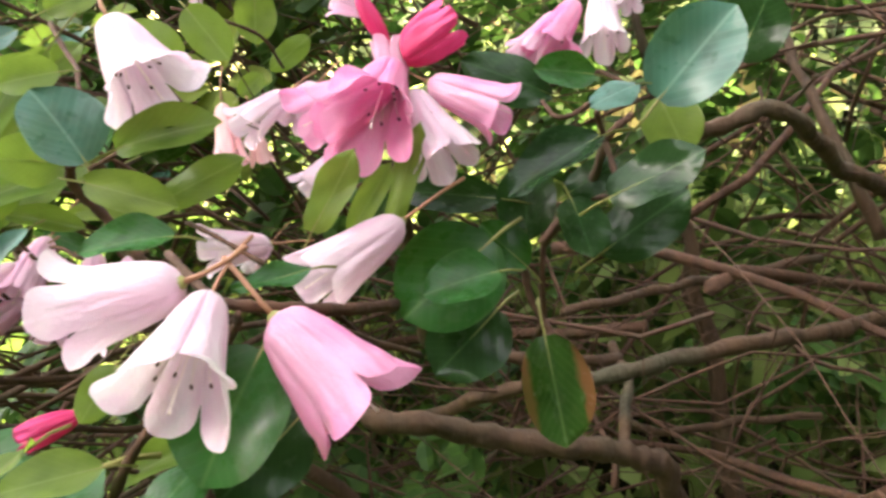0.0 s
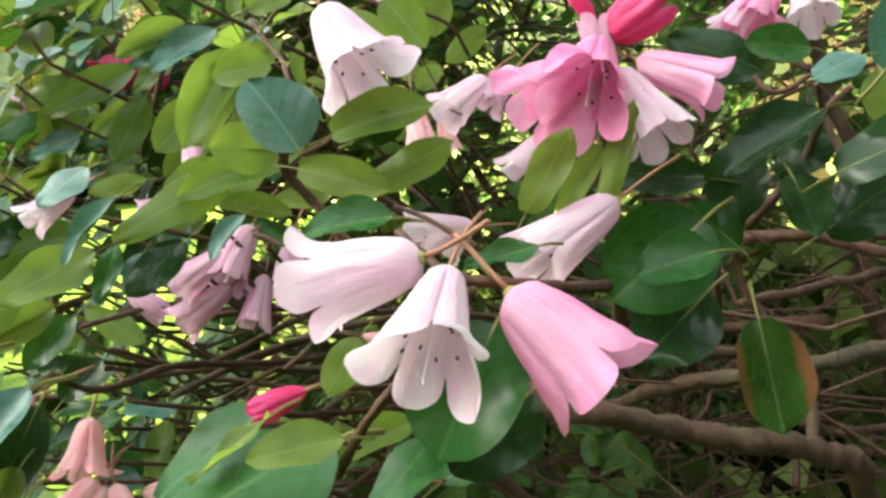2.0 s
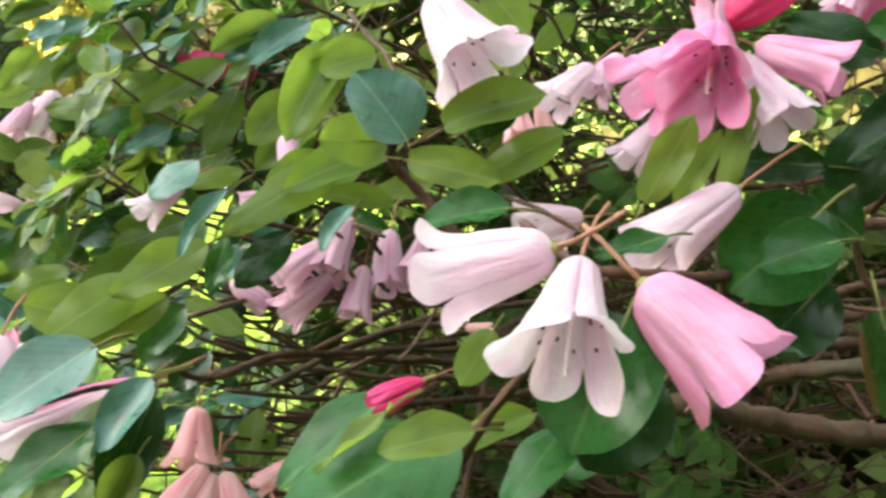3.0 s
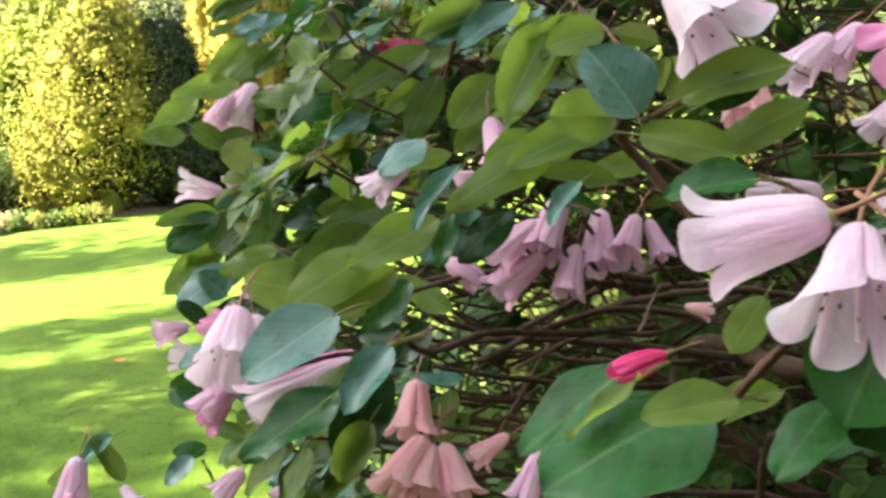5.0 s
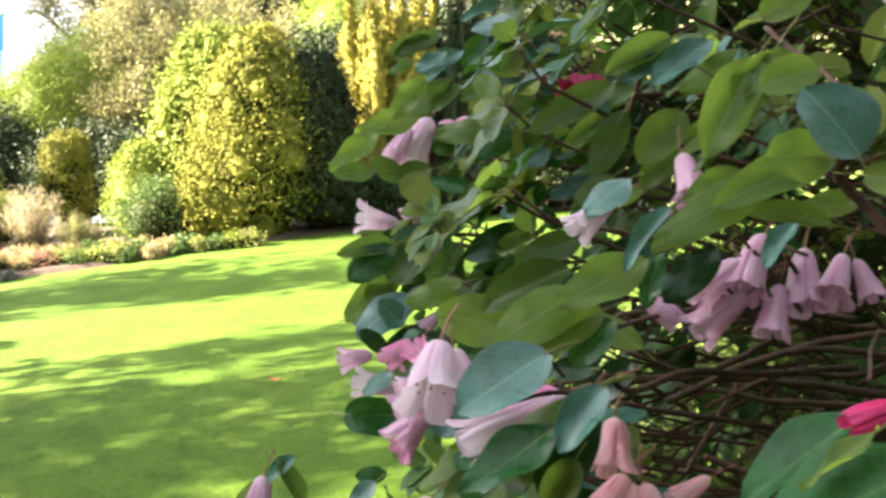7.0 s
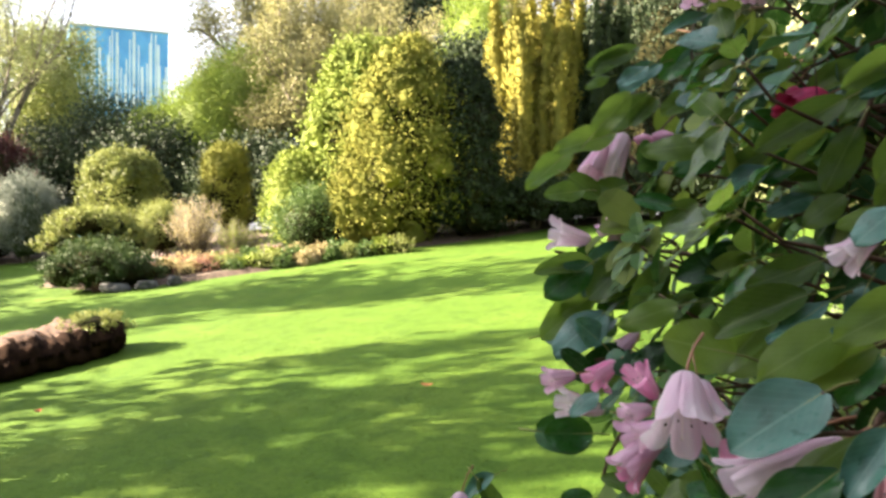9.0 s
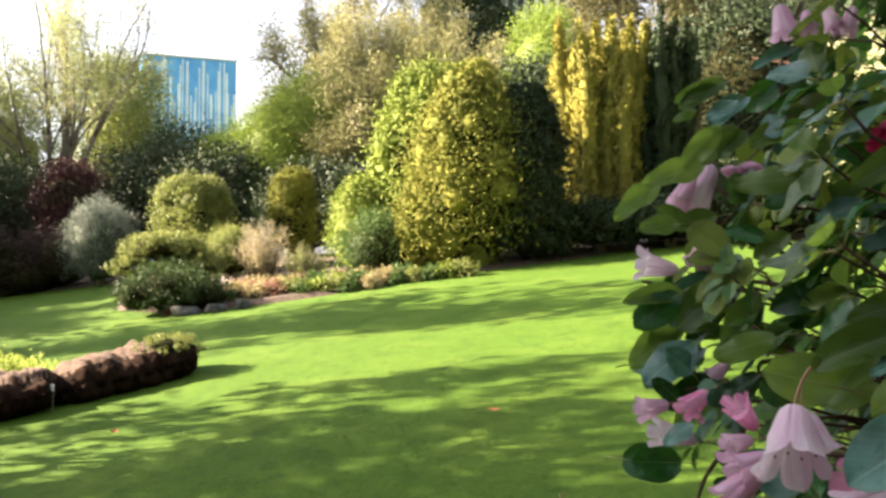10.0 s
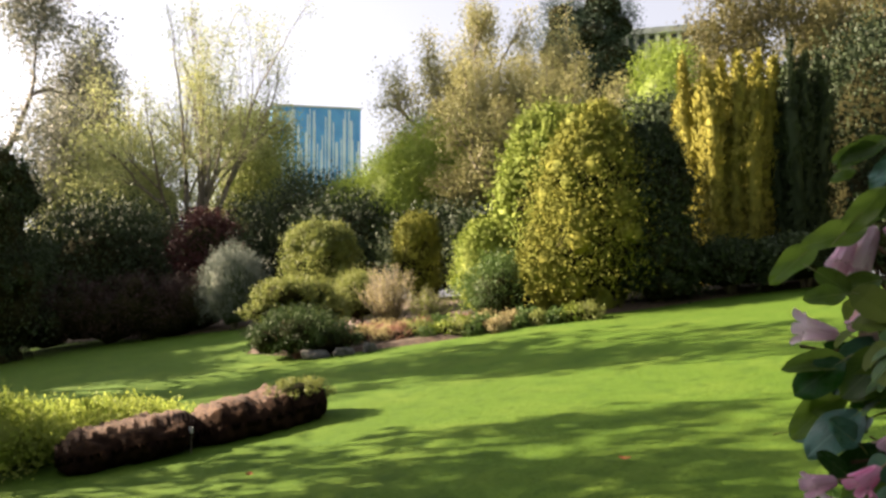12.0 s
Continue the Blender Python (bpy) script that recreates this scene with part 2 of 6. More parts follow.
def lumps(centre, radii, clumps, leaves, size, spread=0.16, rise=0.35, width=0.5, lower=-0.5, jag=0.12, loose=1.0):
    """Leaves of one rounded mass: clumps on an uneven ellipsoid, each with its own leaves."""
    d = unit(rng.normal(size=(clumps, 3)))
    d[:, 2] = np.where(d[:, 2] < lower, -d[:, 2], d[:, 2])
    radii = np.asarray(radii, float)
    r = 1 + rng.normal(size=(clumps, 1)) * jag
    c = d * r * radii
    n = clumps * leaves
    idx = np.repeat(np.arange(clumps), leaves)
    p = c[idx] + rng.normal(size=(n, 3)) * spread * radii.min()
    way = d[idx] * 0.5 + rng.normal(size=(n, 3)) * 0.6 + [0, 0, rise]
    face = unit(d[idx] / radii) * 1.0 + loose * (rng.normal(size=(clumps, 3))[idx] * 0.3 + rng.normal(size=(n, 3)) * 0.28 + [0, 0, 0.25])
    return leaf_quads(p + np.asarray(centre, float), way, size * rng.uniform(0.6, 1.3, n), width, face)


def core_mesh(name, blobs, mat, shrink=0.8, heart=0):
    """The dense inside of a leaf mass; its first blobs may be coloured near-black as inner shade."""
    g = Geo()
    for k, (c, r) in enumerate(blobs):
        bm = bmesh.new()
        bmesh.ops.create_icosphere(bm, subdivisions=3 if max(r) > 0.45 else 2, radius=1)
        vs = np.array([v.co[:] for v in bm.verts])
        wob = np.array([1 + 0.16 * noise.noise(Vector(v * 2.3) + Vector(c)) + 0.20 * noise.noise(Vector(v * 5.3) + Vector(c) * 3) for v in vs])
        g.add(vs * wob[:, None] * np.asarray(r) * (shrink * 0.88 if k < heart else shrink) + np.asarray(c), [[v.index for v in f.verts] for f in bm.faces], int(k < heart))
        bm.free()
    return g.mesh(name, [mat, M_CORESHADE] if heart else mat)


def shrub(name, at, blobs, mat, label, category="shrub", clumps=260, leaves=28, size=0.09, width=0.5, rise=0.35, spread=0.16,
          stem=0.06, shrink=0.72, lower=-0.6, group="", jag=0.085, inner=None, loose=1.0, heart=0):
    """A dense shrub: short stems, an inner mass and a crown of small leaves. blobs: centres and radii from its foot."""
    global rng
    rng = np.random.default_rng(int(abs(at[0] * 131 + at[1] * 17)) + 5)
    ob = thing(name, at, label, category, group)
    vs = sum(float(np.prod(r)) ** (2 / 3) for _, r in blobs)
    q = [lumps(c, r, max(12, int(clumps * float(np.prod(r)) ** (2 / 3) / vs)), leaves, size, spread, rise, width, lower, jag, loose) for c, r in blobs]
    part("crown", leaf_mesh_far("crown", np.concatenate(q), mat, size), ob)
    part("inner_foliage", core_mesh("inner_foliage", blobs, inner or M_CORESHADE, shrink, heart), ob)
    g = Geo()
    top = max(c[2] for c, _ in blobs)
    for k in range(3):
        a = k * 2.1 + at[0]
        g.tube([(0.04 * math.cos(a), 0.04 * math.sin(a), -0.1), (0.1 * math.cos(a), 0.1 * math.sin(a), top * 0.5),
                (0.25 * math.cos(a), 0.25 * math.sin(a), top)], [stem, stem * 0.8, stem * 0.4])
    part("stem", g.mesh("stem", M_TRUNK), ob)
    return ob


def knobbly(blobs, count, size):
    """The same mass with many small knobs over its surface."""
    out = list(blobs)
    for k in range(count):
        c, r = blobs[k % len(blobs)]
        d = unit(rng.normal(size=3))
        d[2] = abs(d[2]) if k % 3 else d[2]
        s = size * rng.uniform(0.6, 1.3)
        out.append((tuple(np.asarray(c) + d * (np.asarray(r) - s * 0.55)), (s, s, s * 1.25)))
    return out


def grow(g, start, way, length, radius, levels, tips, forks=3, bend=0.25, spread=0.55, ratio=0.72, up=0.15, sides=6):
    """Grows a branching limb into g and notes where its twigs run."""
    n = 5
    pts, w = [np.array(start, float)], unit(np.array(way, float))
    for _ in range(n):
        w = unit(w + rng.normal(size=3) * bend * 0.45 + [0, 0, up * 0.3])
        pts.append(pts[-1] + w * length / n)
    end = radius * (0.62 if levels else 0.35)
    g.tube(pts, np.linspace(radius, end, n + 1), sides)
    if levels == 0:
        tips.append((pts[2], pts[3], pts[5]))
        return
    if levels == 1:
        tips.append((pts[3], pts[4], pts[5]))
    for k in range(forks):
        i = n if k == 0 else int(rng.integers(2, n + 1))
        side = unit(np.cross(w, rng.normal(size=3)))
        out = unit(w * (1 - 0.3 * (k > 0)) + side * spread * rng.uniform(0.5, 1.3) * (0.5 if k == 0 else 1) + [0, 0, up])
        grow(g, pts[i], out, length * ratio * rng.uniform(0.8, 1.15), end * (0.95 if k == 0 else 0.7), levels - 1, tips, forks, bend, spread, ratio, up, max(3, sides - 1))


def tree(name, at, height, radius, mat, label, bark_mat=None, stems=1, lean=0.25, levels=4, forks=3, leaves=60, size=0.09, cloud=0.28,
         trunk=0.30, thick=0.16, spread=0.6, up=0.12, group="", width=0.5, seed=3, fork_at=0.0):
    """A broad-leaved tree: trunk, limbs down to twigs, and leaves in loose sprays about the twigs."""
    global rng
    rng = np.random.default_rng(int(abs(at[0] * 131 + at[1] * 17)) + seed)
    ob = thing(name, at, label, "tree", group)
    g, tips = Geo(), []
    n0, total = len(g.v), sum(0.74 ** k for k in range(levels + 1))
    for s in range(stems):
        a = s * 2 * math.pi / stems + 0.7
        out = lean * (0.08 if fork_at and s == 0 else 1)
        w = (out * math.cos(a), out * math.sin(a), 1) if stems > 1 else (0.03, 0.02, 1)
        foot_r = 0.0 if fork_at else 0.1
        grow(g, (foot_r * math.cos(a), foot_r * math.sin(a), fork_at - 0.15), w, height * trunk if stems == 1 else height * trunk * rng.uniform(0.8, 1.1), thick, levels, tips, forks, 0.22, spread, 0.74, up)
    if fork_at:
        g.tube([(0, 0, -0.15), (0.03, 0.02, fork_at * 0.5), (0, 0, fork_at)], [thick * 1.9, thick * 1.5, thick * 1.6], 10)
    v = np.concatenate(g.v)
    far = np.quantile(np.hypot(v[:, 0], v[:, 1]), 0.97)
    fit_xy, fit_z = radius / far, height / np.quantile(v[:, 2], 0.995)
    scale = np.array([fit_xy, fit_xy, fit_z])
    g.v = [p * scale for p in g.v]
    part("trunk", g.mesh("trunk", bark_mat or M_TRUNK), ob)
    if leaves:
        t = np.array(tips) * scale
        idx = np.repeat(np.arange(len(t)), leaves)
        k = rng.uniform(size=(len(idx), 1))
        p = t[idx, 0] * (1 - k) + t[idx, 2] * k + rng.normal(size=(len(idx), 3)) * cloud
        way = rng.normal(size=(len(idx), 3)) + [0, 0, -0.2]
        part("crown", leaf_mesh_far("crown", leaf_quads(p, way, size * rng.uniform(0.6, 1.4, len(idx)), width), mat, size), ob)
    return ob


# ---- ground ----
def lawn_skin():
    m, nodes, links, bsdf = material("lawn_grass")
    fine = noise_fac(nodes, links, 55.0, 6, 0.25, 0.75, "Object")
    c = mixed(nodes, links, (0.040, 0.088, 0.006), (0.071, 0.132, 0.009), fine)
    c = mixed(nodes, links, c, (0.081, 0.132, 0.013), noise_fac(nodes, links, 1.3, 4, 0.45, 0.8))
    c = mixed(nodes, links, c, (0.029, 0.070, 0.005), noise_fac(nodes, links, 5.0, 5, 0.5, 0.8))
    c = mixed(nodes, links, c, (0.033, 0.074, 0.005), noise_fac(nodes, links, 17.0, 4, 0.5, 0.85))
    c = mixed(nodes, links, c, (0.098, 0.152, 0.020), noise_fac(nodes, links, 33.0, 3, 0.58, 0.85))
    links.new(c, bsdf.inputs["Base Color"])
    bsdf.inputs["Roughness"].default_value = 0.9
    bsdf.inputs["Specular IOR Level"].default_value = 0.15
    bumped(nodes, links, bsdf, noise_fac(nodes, links, 60.0, 8, 0.2, 0.8), 0.5, 0.015)
    return m


M_GRASS = lawn_skin()
steps = np.concatenate([-np.geomspace(700, 30, 14), np.linspace(-28, 28, 113), np.geomspace(30, 700, 14)])
gx, gy = np.meshgrid(steps - 6, steps + 5)
bump = 0.02 * np.sin(gx * 0.9 + 0.7 * gy) * np.sin(gy * 0.6 - 0.3 * gx)
n = len(steps)
g = Geo()
g.add(np.stack([gx, gy, ground_z(gx, gy) + bump], -1), [[i * n + j, i * n + j + 1, (i + 1) * n + j + 1, (i + 1) * n + j] for i in range(n - 1) for j in range(n - 1)])
ground = tagged(new("ground", g.mesh("ground", M_GRASS)), "sunlit mown lawn on a gentle slope with long tree shadows", "lawn", kind="structure")



def blades(count, xs, ys, seed):
    """Single grass blades over the nearest part of the lawn."""
    r = np.random.default_rng(seed)
    x, y = r.uniform(*xs, count), r.uniform(*ys, count)
    keep = ~((x > -1.5) & (y > 0.3))
    x, y = x[keep], y[keep]
    p = np.stack([x, y, ground_z(x, y) + 0.02 * np.sin(x * 0.9 + 0.7 * y) * np.sin(y * 0.6 - 0.3 * x) - 0.004], -1)
    a, w, h = r.uniform(0, 6.28, len(x)), r.uniform(0.003, 0.006, len(x)), r.uniform(0.006, 0.015, len(x))
    d = np.stack([np.cos(a) * w, np.sin(a) * w, 0 * a], -1)
    tip = np.stack([r.normal(size=len(x)) * 0.015, r.normal(size=len(x)) * 0.015, h], -1)
    return quad_mesh("grass", np.stack([p - d, p + d, p + tip], 1), 3, foliage("grass_blade", (0.060, 0.112, 0.008), (0.10, 0.155, 0.014), 0.7, 0.5, 1.5))


tagged(new("grass", blades(50000, (-9.0, -0.6), (1.0, 9.0), 8)), "short mown green grass blades of the lawn", "grass", kind="stuff")

M_SOIL = plain("bed_soil", (0.045, 0.03, 0.02), (0.10, 0.068, 0.046), 0.95, 14)


def bed(name, outline, label, rise=0.07):
    """A planting bed of bare earth, laid a little above the lawn."""
    bm = bmesh.new()
    bm.faces.new([bm.verts.new((x, y, 0)) for x, y in outline])
    bmesh.ops.triangulate(bm, faces=bm.faces[:])
    bmesh.ops.subdivide_edges(bm, edges=bm.edges[:], cuts=11, use_grid_fill=True)
    for v in bm.verts:
        inside = not v.is_boundary
        v.co.z = float(ground_z(v.co.x, v.co.y)) + (rise + 0.03 * noise.noise(v.co * 1.7) if inside else -0.03)
    me = bpy.data.meshes.new(name)
    bm.normal_update()
    bm.to_mesh(me)
    bm.free()
    me.materials.append(M_SOIL)
    return tagged(new(name, me), label, "flower bed", kind="structure")


bed("flower_bed", [(-14.35, 8.75), (-13.3, 9.3), (-12.1, 10.7), (-10.6, 12.7), (-9.3, 15.0), (-6.6, 16.5), (-2.6, 17.7), (-4, 22), (-14, 22), (-24, 16), (-20, 11.0), (-16.5, 8.9)],
    "curved planting bed of bare brown earth edging the lawn")
bed("shrub_bed", [(-21.0, 11.6), (-27.5, 9.5), (-34, 7.5), (-44, 10), (-40, 22), (-25, 18)], "shady earth bed under dark shrubs")
bed("bush_bed", [(-1.3, 1.2), (-0.8, 0.55), (0.3, 0.45), (2.5, 0.3), (6, 1), (7, 6), (2, 7.5), (-0.6, 4.0)], "shaded earth bed with leaf litter under the bush")

# ---- foliage tints ----
M_GOLD = foliage("foliage_gold", (0.14, 0.16, 0.024), (0.235, 0.228, 0.036), 0.8, 0.05, 1.8)
M_YEW = foliage("foliage_yew", (0.19, 0.19, 0.034), (0.34, 0.30, 0.055), 0.8, 0.05, 1.8)
M_LIME = foliage("foliage_lime", (0.17, 0.235, 0.036), (0.27, 0.32, 0.055), 0.7, 0.12, 1.4)
M_GREEN = foliage("foliage_green", (0.06, 0.11, 0.03), (0.11, 0.17, 0.045), 0.5, 0.25, 1.0)
M_UNDER = foliage("foliage_undergrowth", (0.13, 0.20, 0.055), (0.24, 0.32, 0.09), 0.5, 0.3, 1.0)
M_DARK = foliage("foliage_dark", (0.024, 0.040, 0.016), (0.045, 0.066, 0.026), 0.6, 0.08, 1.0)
M_PINE = foliage("foliage_pine", (0.028, 0.050, 0.030), (0.055, 0.085, 0.05), 0.6, 0.08, 0.6)
M_JUNIPER = foliage("foliage_juniper", (0.032, 0.060, 0.018), (0.065, 0.105, 0.03), 0.6, 0.15, 2.0)
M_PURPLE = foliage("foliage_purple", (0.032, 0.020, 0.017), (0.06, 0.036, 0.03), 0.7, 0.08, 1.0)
M_RED = foliage("foliage_red", (0.038, 0.014, 0.014), (0.075, 0.027, 0.025), 0.6, 0.15, 1.0)
M_SILVER = foliage("foliage_silver", (0.13, 0.16, 0.13), (0.22, 0.25, 0.21), 0.6, 0.2, 1.0)
M_OLIVE = foliage("foliage_olive", (0.15, 0.19, 0.05), (0.26, 0.28, 0.085), 0.55, 0.35, 1.2)
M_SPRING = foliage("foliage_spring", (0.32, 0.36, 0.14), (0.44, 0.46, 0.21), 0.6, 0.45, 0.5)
M_BRONZE = foliage("foliage_bronze", (0.24, 0.24, 0.10), (0.36, 0.34, 0.15), 0.55, 0.35, 0.5)
M_FRESH = foliage("foliage_fresh", (0.19, 0.27, 0.04), (0.27, 0.35, 0.065), 0.55, 0.4, 0.6)
M_GREY = foliage("foliage_grey", (0.15, 0.16, 0.12), (0.26, 0.26, 0.21), 0.45, 0.45, 1.0)
M_UMBER = foliage("foliage_umber", (0.12, 0.115, 0.045), (0.20, 0.18, 0.075), 0.6, 0.3, 0.6)
# Near-black colour stands for the shade deep between the leaves.
M_CORESHADE = plain("core_shade", (0.010, 0.011, 0.004), (0.028, 0.026, 0.010), 1.0, 7)
M_CORESHADE.node_tree.nodes["Principled BSDF"].inputs["Specular IOR Level"].default_value = 0.05
M_HEATH = foliage("foliage_heath", (0.22, 0.11, 0.08), (0.33, 0.20, 0.14), 0.7, 0.3, 2.0)
M_STRAW = foliage("foliage_straw", (0.32, 0.27, 0.13), (0.44, 0.38, 0.20), 0.7, 0.3, 2.0)
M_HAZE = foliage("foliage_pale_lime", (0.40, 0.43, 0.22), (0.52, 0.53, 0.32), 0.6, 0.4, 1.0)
M_PALE = foliage("blossom_pale", (0.55, 0.42, 0.42), (0.75, 0.68, 0.64), 0.6, 0.3, 3.0)


def foot(x, y):
    return (x, y, float(ground_z(x, y)))


# ---- garden beyond the lawn ----
shrub("golden_cypress", foot(-11.5, 13.35), knobbly([((0, 0, 1.15), (1.15, 1.15, 1.25)), ((0, 0, 2.1), (1.0, 1.0, 1.15)), ((0.05, 0, 2.9), (0.62, 0.62, 0.85)), ((-0.45, -0.75, 0.7), (0.5, 0.5, 0.65))], 190, 0.21),
      M_GOLD, "golden dwarf conifer with a rounded dense crown at the lawn edge", "conifer", 3600, 34, 0.064, 0.5, 0.5, 0.16, 0.09, 0.86, heart=4, jag=0.08, inner=M_GOLD, loose=0.5)
shrub("lime_shrub", foot(-13.05, 13.65), knobbly([((0, 0, 1.5), (0.95, 0.95, 1.5)), ((0.2, 0.2, 2.9), (0.85, 0.85, 1.05))], 90, 0.25), M_LIME,
      "tall lime-green shrub behind the golden conifer", "shrub", 2000, 38, 0.08, 0.5, -0.3, 0.18, 0.06, 0.84, heart=2, jag=0.09, inner=M_LIME, loose=0.7)
shrub("lime_bush", foot(-13.7, 12.7), [((0, 0, 0.9), (0.6, 0.6, 0.9)), ((0.35, 0.4, 0.6), (0.55, 0.55, 0.6))], M_LIME,
      "small lime-green bush beside the taller one", "shrub", 500, 45, 0.06, 0.5, 0.3, 0.13, shrink=0.9, inner=M_LIME)
shrub("grey_green_shrub", foot(-12.9, 12.4), [((0, 0, 0.55), (0.75, 0.75, 0.6))], M_GREEN, "low grey-green rounded shrub in the bed", "shrub", 260, 40, 0.06, 0.35, 0.6, 0.16)


def yew(at, count, radius, high, mat, label, seed):
    """A fastigiate yew of many tight upright spires that lean a little outwards."""
    global rng
    rng = np.random.default_rng(seed)
    ob = thing("fastigiate_yew", at, label, "conifer")
    q, g = [], Geo()
    prof = lambda s: np.clip((1 - s) / 0.30, 0, 1) ** 0.75 * (0.86 + 0.14 * s)
    for k in range(count):
        a, r = k * 2.4, radius * math.sqrt((k + 0.5) / count)
        x, y, h = r * math.cos(a), r * math.sin(a), high - 0.25 * r - 0.85 * rng.uniform()
        wide, turn = rng.uniform(0.17, 0.25), rng.uniform(0, 6.28)
        axis = lambda s: np.stack([x * (0.60 + 0.42 * s) + 0.03 * np.sin(7 * s + turn), y * (0.60 + 0.42 * s) + 0.03 * np.cos(6 * s + turn), h * s], -1)
        n, each = 200, 16
        s, t = rng.uniform(0.03, 1, n), rng.uniform(0, 6.28, n)
        d = np.stack([np.cos(t), np.sin(t), 0.15 + 0 * t], -1)
        c = axis(s) + d * (wide * prof(s) * (1.0 + 0.15 * rng.normal(size=n)))[:, None]
        idx = np.repeat(np.arange(n), each)
        p = c[idx] + rng.normal(size=(n * each, 3)) * (0.035, 0.035, 0.06)
        face = d[idx] + rng.normal(size=(n, 3))[idx] * 0.2 + rng.normal(size=p.shape) * 0.15
        q.append(leaf_quads(p, d[idx] * 0.45 + [0, 0, 1.0] + rng.normal(size=p.shape) * 0.3, 0.09 * rng.uniform(0.6, 1.3, len(p)), 0.5, face))
        u = np.linspace(0, 0.985, 22)
        g.tube(axis(u), wide * 0.68 * prof(u), 9)
    part("crown", quad_mesh("crown", np.concatenate(q), 4, mat), ob)
    part("inner_foliage", g.mesh("inner_foliage", mat), ob)
    g = Geo()
    g.tube([(0, 0, -0.1), (0.02, 0, 0.8)], [0.16, 0.13])
    part("trunk", g.mesh("trunk", M_TRUNK), ob)


yew(foot(-10.8, 16.85), 28, 1.08, 5.0, M_YEW, "tall golden yew of many tight upright columns", 12)
# Dark columns added in place of the golden yew's own shaded right side.
yew(foot(-9.72, 17.55), 12, 0.68, 5.0, M_DARK, "dark green columns added as the golden yew's shaded side", 5)
# Dark mass added to give the golden cypress its shaded right half.
shrub("dark_cypress", foot(-10.55, 14.0), knobbly([((0, 0, 0.9), (0.72, 0.72, 1.0)), ((-0.05, 0.05, 2.0), (0.6, 0.6, 0.95)), ((-0.15, 0.1, 2.75), (0.42, 0.42, 0.5))], 50, 0.2), M_DARK,
      "dark green conifer mass added as the golden one's shaded right half", "conifer", 1300, 30, 0.07, 0.5, 0.4, 0.2, 0.06, 0.8, jag=0.12)
shrub("golden_yew", foot(-17.2, 13.8), knobbly([((0, 0, 1.15), (0.5, 0.5, 1.0)), ((0, 0, 1.75), (0.42, 0.42, 0.42))], 24, 0.2), M_GOLD, "small upright golden yew with a flat top", "conifer", 900, 38, 0.06, 0.4, 1.2, 0.18, 0.06, 0.84, heart=2, jag=0.09, inner=M_GOLD, loose=0.65)
shrub("ball_shrub", foot(-18.7, 12.1), knobbly([((0, 0, 1.55), (0.75, 0.75, 0.68)), ((0.2, 0.2, 0.7), (0.6, 0.6, 0.7))], 24, 0.25), M_OLIVE, "ball-shaped olive green clipped shrub", "shrub", 900, 38, 0.07, 0.5, 0.2, 0.18, 0.06, 0.84, heart=2, jag=0.09, inner=M_OLIVE, loose=0.65)
shrub("layered_shrub", foot(-16.5, 10.2), [((-0.1, -0.1, 0.95), (0.78, 0.78, 0.30)), ((0.2, 0.2, 0.62), (0.72, 0.72, 0.28)), ((-0.45, -0.5, 0.55), (0.5, 0.5, 0.25)), ((0, 0, 0.3), (0.55, 0.55, 0.4))],
      M_OLIVE, "spreading yellow-green shrub with layered branches", "shrub", 420, 40, 0.06, 0.5, 0.3, 0.16)
shrub("low_juniper", foot(-14.4, 8.85), [((0, 0, 0.38), (0.72, 0.72, 0.42)), ((-0.35, -0.4, 0.25), (0.45, 0.45, 0.3)), ((0.5, 0.35, 0.3), (0.5, 0.5, 0.3)), ((-0.5, 0.3, 0.35), (0.5, 0.5, 0.3))], M_JUNIPER, "low dark green juniper at the tip of the bed", "conifer", 340, 40, 0.06, 0.3, 0.6, 0.16)
shrub("pale_shrub", foot(-16.6, 11.7), [((0, 0, 0.6), (0.52, 0.52, 0.52))], M_OLIVE, "small pale olive shrub", "shrub", 200, 40, 0.05, 0.4, 0.5, 0.16)
shrub("grey_shrub", foot(-21.9, 11.6), [((0, 0, 1.0), (0.75, 0.75, 0.95))], M_SILVER, "upright silver-grey shrub with fine leaves", "shrub", 420, 36, 0.08, 0.2, 1.6, 0.12, 0.06, 0.85, jag=0.14, inner=M_DARK)
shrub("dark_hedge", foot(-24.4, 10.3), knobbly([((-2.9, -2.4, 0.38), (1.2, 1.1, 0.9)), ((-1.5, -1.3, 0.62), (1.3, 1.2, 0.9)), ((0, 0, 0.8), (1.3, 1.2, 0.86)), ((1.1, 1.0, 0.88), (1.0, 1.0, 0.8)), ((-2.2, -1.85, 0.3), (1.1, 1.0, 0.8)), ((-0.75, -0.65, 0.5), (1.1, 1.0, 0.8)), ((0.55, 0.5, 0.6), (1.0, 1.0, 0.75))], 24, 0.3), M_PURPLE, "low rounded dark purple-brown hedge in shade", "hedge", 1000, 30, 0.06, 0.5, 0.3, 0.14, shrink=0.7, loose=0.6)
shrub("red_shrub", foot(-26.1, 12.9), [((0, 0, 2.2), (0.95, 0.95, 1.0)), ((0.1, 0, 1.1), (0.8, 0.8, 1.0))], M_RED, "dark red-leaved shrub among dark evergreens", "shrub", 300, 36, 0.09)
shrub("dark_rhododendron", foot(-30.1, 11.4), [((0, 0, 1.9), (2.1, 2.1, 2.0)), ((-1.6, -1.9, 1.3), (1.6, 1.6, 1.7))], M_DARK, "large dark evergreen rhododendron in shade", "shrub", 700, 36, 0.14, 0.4)
